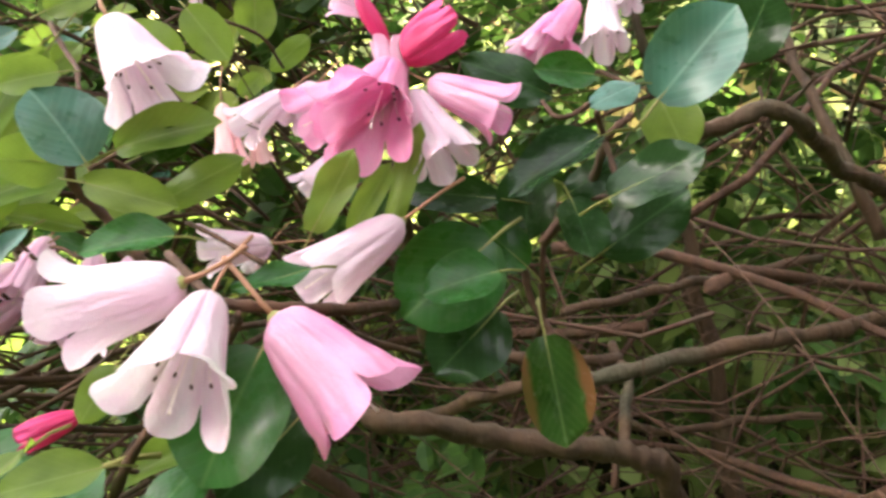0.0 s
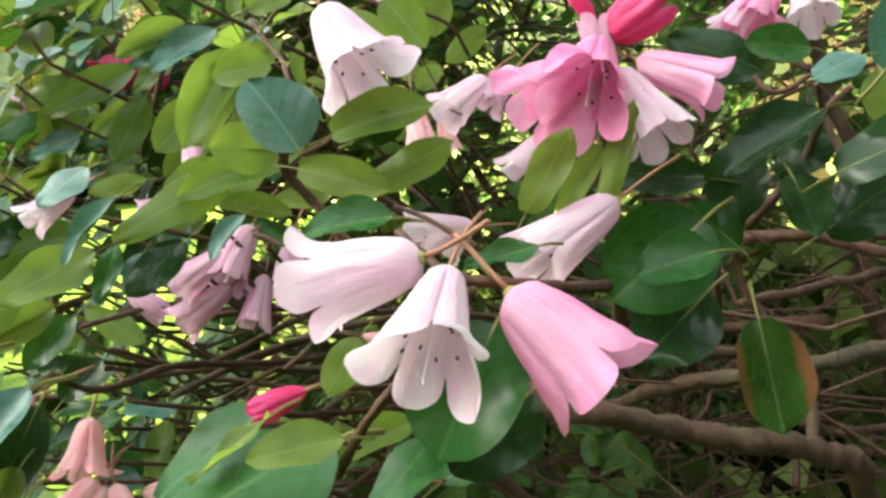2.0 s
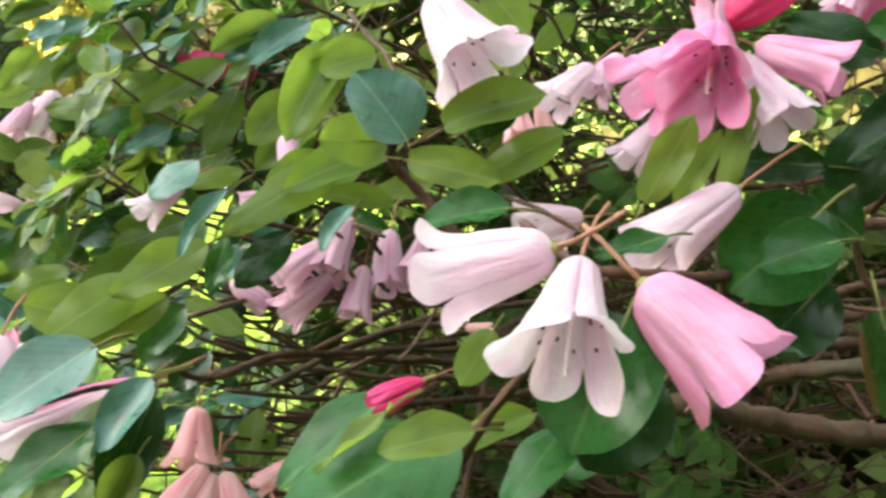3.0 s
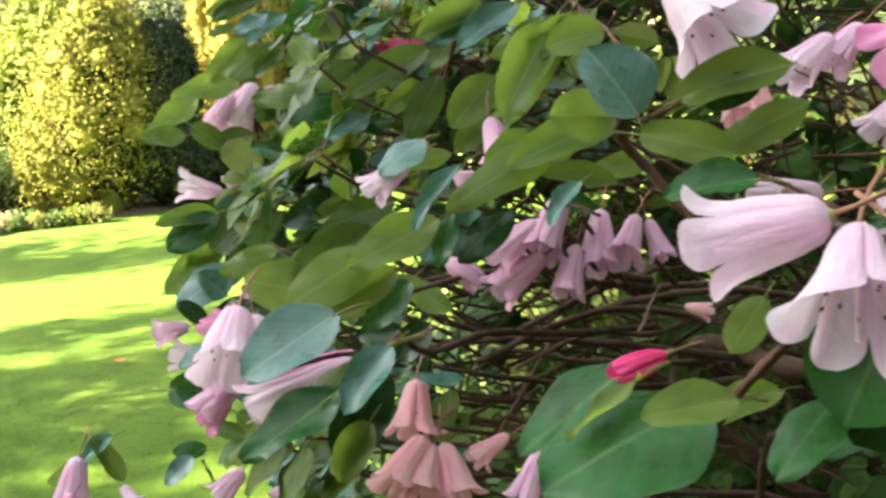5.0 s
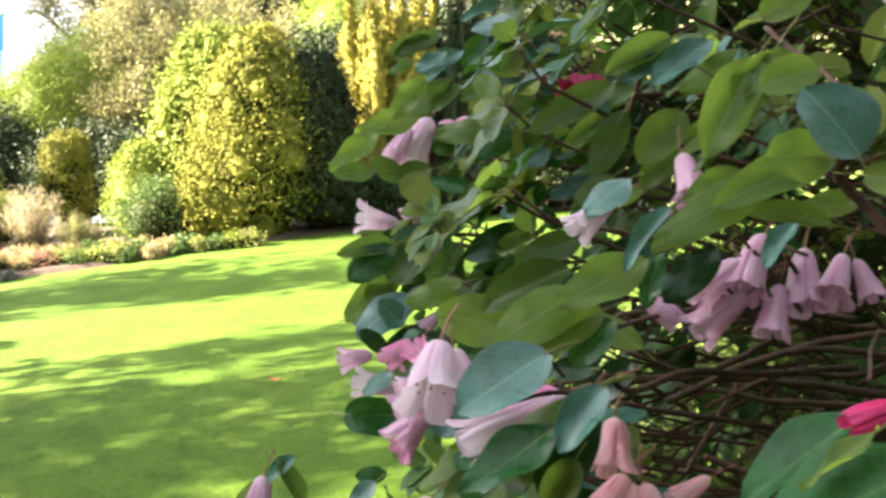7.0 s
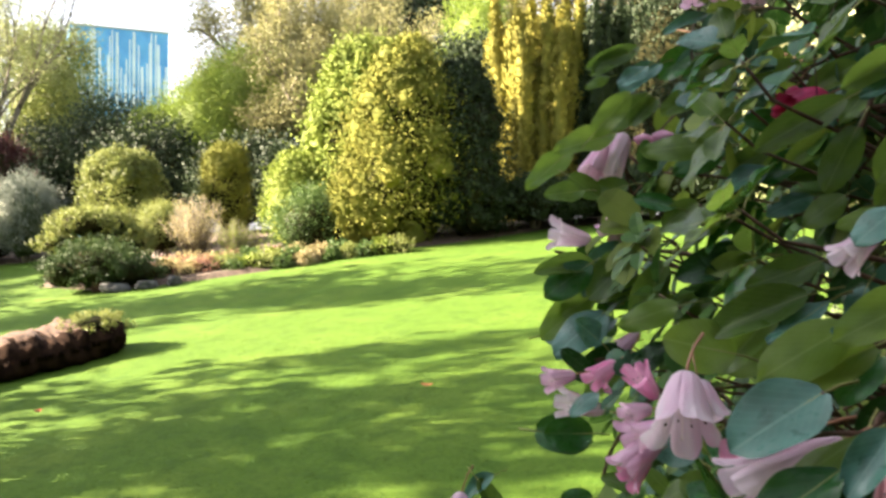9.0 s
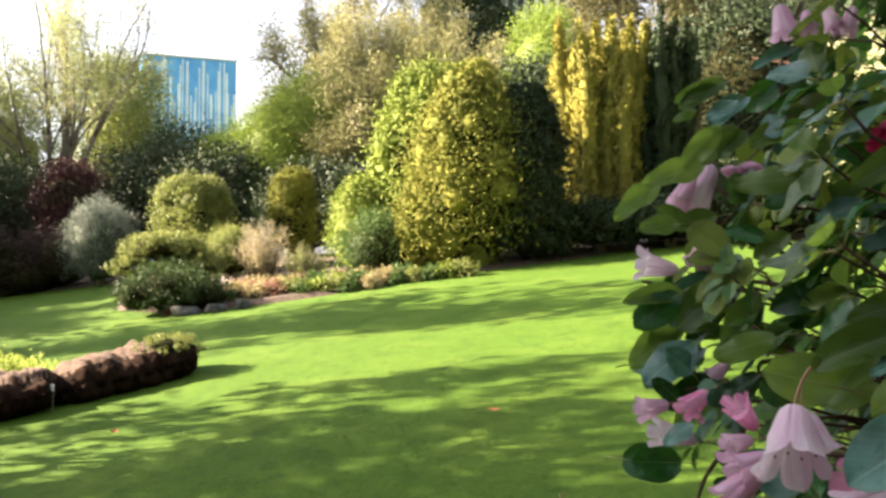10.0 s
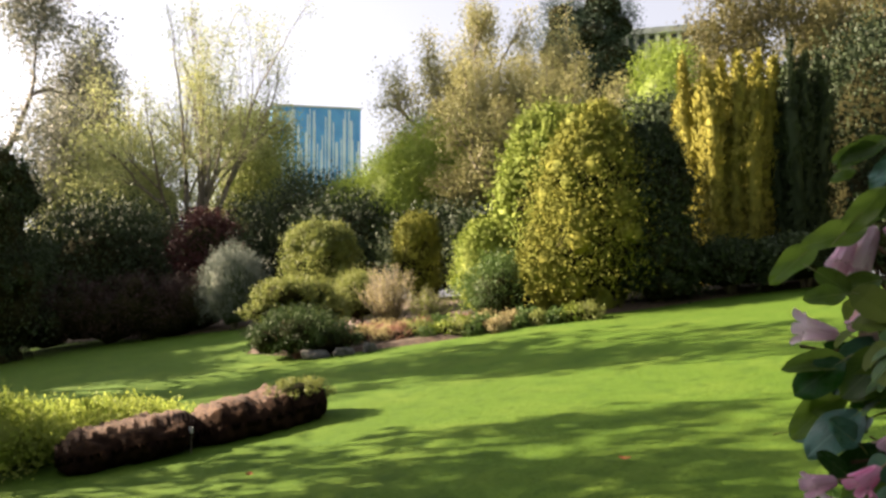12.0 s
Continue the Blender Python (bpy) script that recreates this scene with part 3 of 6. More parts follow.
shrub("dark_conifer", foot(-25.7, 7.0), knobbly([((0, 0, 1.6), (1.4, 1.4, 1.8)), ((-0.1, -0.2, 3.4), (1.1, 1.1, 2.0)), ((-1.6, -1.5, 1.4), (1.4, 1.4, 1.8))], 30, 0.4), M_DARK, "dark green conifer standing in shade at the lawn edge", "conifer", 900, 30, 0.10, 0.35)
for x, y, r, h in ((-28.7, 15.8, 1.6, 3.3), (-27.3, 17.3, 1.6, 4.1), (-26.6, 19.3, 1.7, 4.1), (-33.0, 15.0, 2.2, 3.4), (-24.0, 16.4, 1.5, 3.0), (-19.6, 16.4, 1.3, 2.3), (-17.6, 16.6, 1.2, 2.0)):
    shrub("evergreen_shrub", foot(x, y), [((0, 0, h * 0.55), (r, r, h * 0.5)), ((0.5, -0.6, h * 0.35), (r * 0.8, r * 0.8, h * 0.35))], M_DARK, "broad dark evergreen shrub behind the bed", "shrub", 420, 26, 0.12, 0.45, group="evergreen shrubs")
shrub("purple_shrub", foot(-24.8, 20.3), [((0, 0, 3.3), (1.35, 1.35, 1.4)), ((0, 0, 1.6), (1.2, 1.2, 1.6))], M_PURPLE, "dark purple-brown leaved shrub", "shrub", 340, 36, 0.10)
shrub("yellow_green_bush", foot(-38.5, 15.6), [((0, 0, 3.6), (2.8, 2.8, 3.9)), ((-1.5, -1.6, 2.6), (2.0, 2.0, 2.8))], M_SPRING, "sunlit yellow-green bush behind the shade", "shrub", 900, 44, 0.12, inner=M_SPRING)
shrub("olive_tree", foot(-43.8, 25.4), [((-0.6, -0.6, 6.6), (2.4, 2.4, 4.0)), ((0, 0, 3.0), (2.6, 2.6, 3.0))], M_OLIVE, "round olive-green tree below the tower", "tree", 900, 44, 0.15, inner=M_OLIVE)
shrub("young_lime_tree", foot(-24.5, 18.8), [((0.2, 0.2, 3.1), (1.5, 1.5, 1.8)), ((1.0, 1.1, 4.2), (1.5, 1.5, 1.6)), ((-0.9, -1.0, 2.3), (1.1, 1.1, 1.6))], M_FRESH, "bright yellow-green young tree", "tree", 1500, 40, 0.075, spread=0.14, jag=0.10, shrink=0.85, inner=M_FRESH)
shrub("dark_pine", foot(-31.8, 38.3), [(((1.9 - 0.02 * k) * math.sin(k * 2.4) - 0.4, (1.9 - 0.02 * k) * (0.8 * math.sin(k * 2.4) + 0.5 * math.cos(k * 2.4)) - 0.4, 3.5 + 0.36 * k), (1.5 + 0.4 * math.sin(k * 1.7), 1.5 + 0.4 * math.sin(k * 1.7), 1.15 + 0.25 * math.sin(k * 2.9))) for k in range(36)], M_PINE,
      "tall blue-dark pine with open tufted crown", "conifer", 2200, 30, 0.15, 0.3, 0.3, 0.2, 0.3, 0.6, jag=0.12)
shrub("fresh_tree", foot(-26.5, 37.1), [((0, 0, 9.8), (1.9, 1.9, 2.5)), ((0.9, 0.9, 8.6), (1.6, 1.6, 2.2)), ((0, 0, 5.0), (2.0, 2.0, 3.4))], M_FRESH, "fresh bright green tree behind the yew", "tree", 700, 44, 0.13, inner=M_FRESH)
# The cypress's shade on this tree is put into its dark foliage colour.
shrub("mid_green_tree", foot(-14.6, 19.8), [((0, 0, 2.9), (1.2, 1.2, 1.9)), ((-0.3, -0.6, 1.6), (1.2, 1.2, 1.6))], M_DARK, "tree between the two golden conifers, its shade put into dark foliage", "tree", 700, 40, 0.09)
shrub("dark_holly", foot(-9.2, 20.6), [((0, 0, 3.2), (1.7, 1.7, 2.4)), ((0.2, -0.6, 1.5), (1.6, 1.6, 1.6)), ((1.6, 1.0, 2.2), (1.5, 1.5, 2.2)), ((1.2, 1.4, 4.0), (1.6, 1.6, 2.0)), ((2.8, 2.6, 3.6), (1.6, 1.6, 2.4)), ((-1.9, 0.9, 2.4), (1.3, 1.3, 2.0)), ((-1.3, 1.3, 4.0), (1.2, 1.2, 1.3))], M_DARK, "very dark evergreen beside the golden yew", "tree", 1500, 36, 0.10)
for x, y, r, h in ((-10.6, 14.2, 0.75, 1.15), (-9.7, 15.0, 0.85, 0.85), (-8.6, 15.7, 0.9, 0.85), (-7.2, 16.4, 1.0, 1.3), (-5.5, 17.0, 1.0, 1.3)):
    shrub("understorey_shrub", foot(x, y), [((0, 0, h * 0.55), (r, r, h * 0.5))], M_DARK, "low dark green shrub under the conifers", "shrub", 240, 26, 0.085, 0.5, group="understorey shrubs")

tree("spring_tree", foot(-35.3, 17.0), 12.4, 5.2, M_SPRING, "many-stemmed tree with thin pale limbs and sparse young leaves", M_TRUNK, 8, 0.8, 4, 3, 36, 0.085, 0.24, 0.5, 0.34, 0.40, 0.03, seed=34, fork_at=2.2)
tree("bronze_tree", foot(-23.9, 22.9), 10.3, 4.9, M_BRONZE, "wide crowned tree with brown limbs and bronze-olive young leaves", M_TRUNK, 4, 0.6, 4, 4, 170, 0.088, 0.22, 0.28, 0.27, 0.85, 0.02, seed=4)
tree("brown_tree", foot(-16.4, 32.2), 13.0, 6.6, M_UMBER, "large spring tree with olive-brown young leaves", M_TRUNK, 1, 0.2, 5, 3, 380, 0.105, 0.34, 0.30, 0.30, 0.8, 0.08, seed=21)
tree("shade_tree", foot(-42.2, 11.0), 18.5, 7.0, M_GREY, "tree with small grey-green leaves reaching over the lawn corner", M_TRUNK, 1, 0.2, 5, 3, 190, 0.16, 0.46, 0.32, 0.34, 0.62, 0.06, seed=22)

# ---- trees that stand behind and beside the camera: they shade the bush and throw the long shadows ----
def across(side, back):
    """A place set out across and along the sun's way over the ground."""
    a = radians(SUN_YAW)
    return foot(-math.cos(a) * side + math.sin(a) * back, -math.sin(a) * side - math.cos(a) * back)


shady = tree("park_tree", across(-0.4, -12), 10.5, 3.3, M_GREEN, "leafy park tree that shades the bush", M_TRUNK, 1, 0.2, 5, 3, 38, 0.30, 0.4, 0.30, 0.2, 0.8, 0.03, "park trees")
for side, back, s, turn in ((3.2, -11, 1.0, 50), (6.5, -12, 1.1, 33), (-16.0, -22, 0.7, 300), (-18.2, -24.5, 0.75, 20), (-15.4, -27, 0.85, 70), (-22.5, -27, 0.9, 120), (-26.0, -31, 0.95, 220)):
    c = copy_thing(shady, Matrix.Translation(across(side, back)) @ Matrix.Rotation(radians(turn), 4, "Z"))
    c.scale = (s, s, s)
airy = tree("airy_park_tree", across(-5.2, -17), 11.5, 2.4, M_SPRING, "airy park tree beside the lawn with young leaves", M_TRUNK, 1, 0.2, 5, 3, 7, 0.24, 0.22, 0.32, 0.2, 0.8, 0.03, "park trees")
for side, back, wide, high, turn in ((-11.3, -14, 0.7, 0.95, 80), (-12.4, -19, 0.75, 0.8, 200), (-7.3, -9, 0.65, 0.55, 260),
                                     (-7.4, -14, 0.75, 0.9, 10), (-4.5, -13.5, 0.8, 0.7, 100), (-13.8, -17, 1.1, 0.85, 320)):
    c = copy_thing(airy, Matrix.Translation(across(side, back)) @ Matrix.Rotation(radians(turn), 4, "Z"))
    c.scale = (wide, wide, high)
# woodland that closes the garden round
wood = shrub("woodland_tree", foot(9, 12), [((0, 0, 4.5), (2.6, 2.6, 3.0)), ((-1.2, 0.8, 2.6), (2.2, 2.2, 2.4)), ((1.3, -0.8, 3.0), (2.2, 2.2, 2.6)), ((0, 0, 1.0), (2.8, 2.8, 1.5))], M_DARK, "dark evergreen woodland tree", "tree", 250, 15, 0.36, 0.45, group="woodland trees")
for k in range(26):
    a = radians(-20 + k * 8.4 + 3 * math.sin(k * 2.3))
    r = 17 + 5 * math.sin(k * 1.7) + (5 if k > 14 else 0)
    if -70 < math.degrees(math.atan2(math.sin(a) * r + 6, math.cos(a) * r)) < 400:
        x, y = r * math.sin(a + 0.35), r * math.cos(a + 0.35)
        c = copy_thing(wood, Matrix.Translation(foot(x, y)) @ Matrix.Rotation(a * 5, 4, "Z"))
        c.scale = (1 + 0.25 * math.sin(k * 3.1),) * 3
# Unseen copies added towards the sun to close sunlit gaps over the bush.
for side, back, turn in ((0.0, -18, 0), (4.2, -17, 70), (8.5, -17, 150)):
    c = copy_thing(wood, Matrix.Translation(across(side, back)) @ Matrix.Rotation(radians(turn), 4, "Z"))
    c.scale = (1.55, 1.55, 1.6)
# Unseen copies added at the right to keep skylight off the bush.
for x, y, turn in ((5.4, -0.4, 20), (4.0, -4.6, 110), (7.5, 3.2, 200)):
    c = copy_thing(wood, Matrix.Translation(foot(x, y)) @ Matrix.Rotation(radians(turn), 4, "Z"))
    c.scale = (1.05, 1.05, 1.15)
for x, y, turn in ((-9.2, 23.6, 40), (-6.2, 22.6, 150)):
    c = copy_thing(wood, Matrix.Translation(foot(x, y)) @ Matrix.Rotation(radians(turn), 4, "Z"))
    c.scale = (0.75, 0.75, 0.8)
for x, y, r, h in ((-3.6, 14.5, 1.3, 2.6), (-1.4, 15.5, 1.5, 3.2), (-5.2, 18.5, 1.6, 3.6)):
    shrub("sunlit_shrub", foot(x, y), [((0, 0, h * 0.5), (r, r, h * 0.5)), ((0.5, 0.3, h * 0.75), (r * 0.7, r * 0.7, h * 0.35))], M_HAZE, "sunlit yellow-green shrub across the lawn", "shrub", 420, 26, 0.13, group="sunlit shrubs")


# ---- far buildings ----
M_BLUEGLASS = plain("blue_cladding", (0.06, 0.27, 0.60), (0.10, 0.36, 0.70), 0.25, 0.5)
M_WHITEPANEL = plain("white_strip", (0.55, 0.66, 0.76), (0.72, 0.80, 0.86), 0.4, 0.5)
M_CONCRETE = plain("concrete", (0.42, 0.40, 0.37), (0.52, 0.50, 0.46), 0.8, 1.0)
M_DARKGLASS = plain("dark_glazing", (0.03, 0.035, 0.04), (0.05, 0.055, 0.06), 0.15, 1.0)


def box(g, lo, hi, slot=0):
    (a, b, c), (d, e, f) = lo, hi
    g.add([(a, b, c), (d, b, c), (d, e, c), (a, e, c), (a, b, f), (d, b, f), (d, e, f), (a, e, f)],
          [[3, 2, 1, 0], [4, 5, 6, 7], [0, 1, 5, 4], [1, 2, 6, 5], [2, 3, 7, 6], [3, 0, 4, 7]], slot)


def boxed(name, lo, hi, mat, parent, label=""):
    g = Geo()
    box(g, lo, hi)
    return part(name, g.mesh(name, mat, False), parent, label)


tower = thing("tower_block", (-98.8, 64.0, 0), "tall blue-clad tower with pale vertical strips beyond the trees", "building")
tower.rotation_euler = (0, 0, radians(62))
body = boxed("wall", (-5.4, -5.4, 0), (5.2, 5.4, 27.3), M_BLUEGLASS, tower)
boxed("roof", (-5.5, -5.5, 27.3), (5.3, 5.5, 27.5), M_CONCRETE, tower)
for k in range(34):
    x = -5.2 + k * 0.305 + 0.08 * math.sin(k * 2.2)
    low = 3 + 17 * abs(math.sin(k * 1.9))
    boxed("strip", (x, -5.48, low), (x + 0.14 + 0.12 * (k % 3 == 0), -5.4, 27.1 - 5 * abs(math.sin(k * 2.7)) ** 3), M_WHITEPANEL, body)
hall = thing("concrete_building", (-52.6, 74.2, 0), "pale concrete building with a row of upright columns", "building")
hall.rotation_euler = (0, 0, radians(33))
boxed("wall", (-4.4, 0, 0), (4.4, 8, 29.0), M_DARKGLASS, hall)
boxed("roof", (-4.7, -0.8, 29.0), (4.7, 8.2, 29.6), M_CONCRETE, hall)
for k in range(9):
    boxed("column", (-4.3 + k, -0.6, 0), (-3.9 + k, 0.0, 29.0), M_CONCRETE, hall)


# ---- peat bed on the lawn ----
# Near-black sides and browner top: the block's shade and sun, put into colour.
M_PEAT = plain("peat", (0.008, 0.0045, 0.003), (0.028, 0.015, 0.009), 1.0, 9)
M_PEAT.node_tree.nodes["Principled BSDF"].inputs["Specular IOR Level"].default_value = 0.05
M_PEATLIT = plain("peat_lit_top", (0.028, 0.013, 0.007), (0.10, 0.052, 0.027), 0.95, 22)


def peat_block(points, half, high, seed):
    """A long block of cut peat with crumbled rounded edges."""
    pts = np.array([foot(x, y) for x, y in points])
    t = np.linspace(0, len(pts) - 1, 80)
    line = np.stack([np.interp(t, range(len(pts)), pts[:, k]) for k in range(3)], -1)
    w = unit(np.gradient(line, axis=0))
    side = unit(np.cross(w, [0, 0, 1.0]))
    g, rows, m = Geo(), [], 34
    for i in range(80):
        end = min(1.0, 0.3 + 0.7 * (min(i, 79 - i) / 12) ** 0.5)
        for j in range(m):
            a = 2 * math.pi * j / m
            cx, cz = math.copysign(abs(math.cos(a)) ** 0.6, math.cos(a)), math.copysign(abs(math.sin(a)) ** 0.6, math.sin(a))
            p = line[i] + side[i] * cx * half * end + np.array([0, 0, high * 0.5 - 0.03 + cz * high * 0.5 * end - (0.3 * high * max(0.0, cx) if cz > 0 else 0)])
            d = noise.fractal(Vector(p * 3.1) + Vector((seed, 0, 0)), 1.0, 2.0, 6) * 0.06 + noise.fractal(Vector(p * 11), 0.8, 2.0, 4) * 0.03
            rows.append(p + (side[i] * cx + np.array([0, 0, cz])) * d)
    g.add(rows, [[i * m + j, (i + 1) * m + j, (i + 1) * m + (j + 1) % m, i * m + (j + 1) % m] for i in range(79) for j in range(m)] + [list(range(m)), [79 * m + j for j in range(m)][::-1]])
    # the top faces take the browner colour that stands for sunlight
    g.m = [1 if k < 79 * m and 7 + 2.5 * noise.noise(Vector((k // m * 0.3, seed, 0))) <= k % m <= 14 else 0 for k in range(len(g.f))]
    tagged(new("peat_block", g.mesh("peat_block", [M_PEAT, M_PEATLIT])), "long crumbling block of dark brown peat on the lawn", "peat block", "peat blocks")


peat_block([(-10.05, 3.2), (-9.9, 3.7), (-9.72, 4.2), (-9.62, 4.5)], 0.46, 0.42, 0)
peat_block([(-9.62, 4.45), (-9.55, 5.0), (-9.48, 5.5), (-9.32, 5.95)], 0.42, 0.42, 5)
M_FERN = foliage("foliage_fern", (0.26, 0.34, 0.06), (0.40, 0.46, 0.10), 0.6, 0.45, 2.0)
shrub("fern_patch", foot(-10.95, 3.5), [((0, 0, 0.22), (0.8, 0.8, 0.32)), ((0.3, 0.55, 0.25), (0.6, 0.6, 0.3)), ((-0.1, -0.7, 0.2), (0.7, 0.7, 0.32)), ((-0.3, 1.2, 0.2), (0.6, 0.6, 0.28)), ((0.45, -0.8, 0.28), (0.45, 0.45, 0.4))], M_FERN,
      "yellow-green leafy ground cover behind the peat blocks", "ground cover", 800, 34, 0.045, 0.6, 0.4, 0.2, 0.01, inner=M_FERN, shrink=0.65)
shrub("peat_moss", foot(-9.35, 5.8), [((0, -0.15, 0.3), (0.28, 0.34, 0.12))], M_OLIVE, "green tuft growing on the end of the peat block", "plant", 50, 30, 0.04, 0.4, 0.5, 0.2, 0.01)
lab = thing("plant_label", foot(-9.27, 4.3), "small white plant label on a stake", "plant label")
boxed("stake", (-0.006, -0.004, -0.05), (0.006, 0.004, 0.26), M_TRUNK, lab)
boxed("plate", (-0.035, -0.012, 0.20), (0.035, -0.005, 0.26), plain("label_white", (0.7, 0.7, 0.68), (0.8, 0.8, 0.78), 0.5, 50), lab)

# flat stones at the tip of the bed
M_STONE = plain("grey_stone", (0.035, 0.037, 0.036), (0.11, 0.11, 0.105), 0.85, 9)
for k, (x, y, wide, high) in enumerate(((-13.75, 8.75, 0.26, 0.13), (-13.35, 9.05, 0.2, 0.11), (-13.1, 9.4, 0.16, 0.13))):
    bm = bmesh.new()
    bmesh.ops.create_icosphere(bm, subdivisions=4, radius=1)
    for v in bm.verts:
        p = v.co.copy()
        push = 1 + 0.28 * noise.noise(p * 1.1 + Vector((k * 5.1, 0, 0))) + 0.06 * noise.noise(p * 4)
        v.co = Vector((p.x * wide * push, p.y * wide * 0.7 * push, max(-0.5, min(0.62, p.z * push)) * high * 1.1))
    me = bpy.data.meshes.new("edging_stone")
    bm.to_mesh(me)
    bm.free()
    me.materials.append(M_STONE)
    me.polygons.foreach_set("use_smooth", np.ones(len(me.polygons), bool))
    ob = tagged(new("edging_stone", me), "flat weathered grey stone at the tip of the flower bed", "stone", "edging stones")
    x, y, z = foot(x, y)
    ob.matrix_world = pose(x, y, z + 0.05, 0, 0, 40 + 37 * k)

# low planting along the bed's edge
edge = [(-14.2, 8.75), (-13.2, 9.35), (-12.4, 10.45), (-11.4, 11.6), (-10.5, 12.5)]
low_kinds = ((M_HEATH, "low pinkish-brown heather cushion"), (M_PALE, "low cushion of pale pink blossom"), (M_GREEN, "low green leafy cushion"), (M_STRAW, "dry straw-coloured tuft"), (M_LIME, "bright green low cushion"), (M_OLIVE, "low olive-green cushion"))
for k in range(84):
    s, back = (k * 0.618) % 1 * 3.98, (k * 0.377) % 1 * 2.3
    i = int(s)
    x = edge[i][0] + (edge[i + 1][0] - edge[i][0]) * (s - i) - back * 0.7
    y = edge[i][1] + (edge[i + 1][1] - edge[i][1]) * (s - i) + back * 0.72
    mat, text = low_kinds[(2, 5, 4, 2, 5, 2, 3)[k % 7] if back < 0.8 and s > 1.4 else (0, 3, 0, 1, 2, 0, 3)[k % 7]]
    r = 0.12 + 0.14 * ((k * 0.73) % 1)
    shrub("bedding_plant", foot(x, y), [((0, 0, r * 0.4), (r, r, r * 0.75))], mat, text + " at the lawn edge", "bedding plant", 50, 13, 0.055, 0.5, 0.6, 0.25, 0.01, 0.7, group="bedding plants")


def wispy(at, r, h, count, mat, label):
    """A broom-like shrub of many thin upright stalks."""
    ob = thing("broom_shrub", at, label, "shrub")
    g, q = Geo(), []
    for _ in range(count):
        a, s = rng.uniform(0, 6.28), rng.uniform(0.1, 1)
        tip = np.array([r * s * math.cos(a), r * s * math.sin(a), h * rng.uniform(0.6, 1.05) * (1.1 - 0.35 * s)])
        p = [tip * (0.15, 0.15, 0), tip * (0.5, 0.5, 0.5), tip]
        g.tube(p, [0.008, 0.006, 0.003], 3)
        k = rng.uniform(0.25, 1, size=(34, 1))
        q.append(leaf_quads(np.array(p[1]) * 0 + tip * k * [1, 1, 1] + rng.normal(size=(34, 3)) * 0.03, rng.normal(size=(34, 3)) * 0.4 + [0, 0, 1], 0.05, 0.25))
    part("stem", g.mesh("stem", M_TRUNK), ob)
    part("crown", quad_mesh("crown", np.concatenate(q), 4, mat), ob)


wispy(foot(-14.9, 11.2), 0.75, 1.35, 160, M_STRAW, "wispy straw-green broom shrub in the bed")
wispy(foot(-13.9, 11.4), 0.5, 0.8, 90, M_OLIVE, "low feathery olive broom shrub")
for x, y, turn in ((-4.74, 5.59, 20), (-7.62, 4.03, 130)):
    g = Geo()
    u = np.linspace(-1, 1, 9)
    g.add([(0.05 * a, 0.028 * s * (1 - a * a) ** 0.6, 0.012 + 0.012 * a * a + 0.008 * abs(s)) for a in u for s in (-1, 0, 1)],
          [[i * 3 + j, i * 3 + j + 1, i * 3 + j + 4, i * 3 + j + 3] for i in range(8) for j in range(2)])
    ob = tagged(new("fallen_leaf", g.mesh("fallen_leaf", plain("leaf_rust", (0.35, 0.06, 0.02), (0.45, 0.10, 0.03), 0.6, 60))), "fallen rust-red leaf lying on the lawn", "leaf", "fallen leaves")
    x, y, z = foot(x, y)
    ob.matrix_world = pose(x, y, z + 0.02, 8, 0, turn)


# ---- the rhododendron bush ----
BUSH_AT = foot(0.45, 1.5)
bush = thing("rhododendron_bush", BUSH_AT, "shaded rhododendron bush with pale pink bell flowers and round leaves", "bush")
BACK = Matrix.Translation(Vector(BUSH_AT)).inverted()


def leaf_mesh(kind, cup, droop, pointed, wave):
    """A unit leaf along x, one wide, with a folded blade and a stalk."""
    g, nu, nv = Geo(), 12, 6
    rows = []
    for i in range(nu + 1):
        u = i / nu
        h = 0.5 * max(0.0, 1 - abs(2 * u - 0.96 if u < 0.98 else 1) ** (2.3 if u < 0.5 else 2.3 - pointed)) ** 0.55
        h = max(h, 0.02)
        for j in range(nv + 1):
            s = 2 * j / nv - 1
            y = s * h
            z = cup * 4 * y * y * 0.25 + 0.03 * abs(s) ** 1.5 - droop * u * u + wave * math.sin(u * 9 + 2 * s) * abs(s) * 0.03
            rows.append((u, y, z))
    g.add(rows, [[i * (nv + 1) + j, (i + 1) * (nv + 1) + j, (i + 1) * (nv + 1) + j + 1, i * (nv + 1) + j + 1] for i in range(nu) for j in range(nv)])
    g.tube([(-0.34, 0.02, -0.10), (-0.16, 0.0, -0.03), (0.02, 0, -0.008), (0.5, 0, -0.012 - droop * 0.25), (0.93, 0, -0.006 - droop * 0.86)], [0.022, 0.020, 0.018, 0.011, 0.004], 5, 1)
    return g.mesh("leaf", [M_LEAF[kind], M_STALK])


LEAF_SHAPES = [(0.25, 0.06, 0.1, 1), (-0.25, 0.12, 0.0, 1.5), (0.1, -0.05, 0.35, 2), (0.45, 0.16, 0.05, 1)]
LEAF_MESHES = {kind: [leaf_mesh(kind, *s) for s in LEAF_SHAPES] for kind in M_LEAF}
LEAF_MESHES["brown"] = [leaf_mesh("brown", 1.0, 0.02, 0.3, 2)]
counts = {"leaf": 0, "flower": 0}


def placed(ob, m):
    ob.parent, ob.matrix_parent_inverse, ob.matrix_basis = bush, BACK, m
    return ob


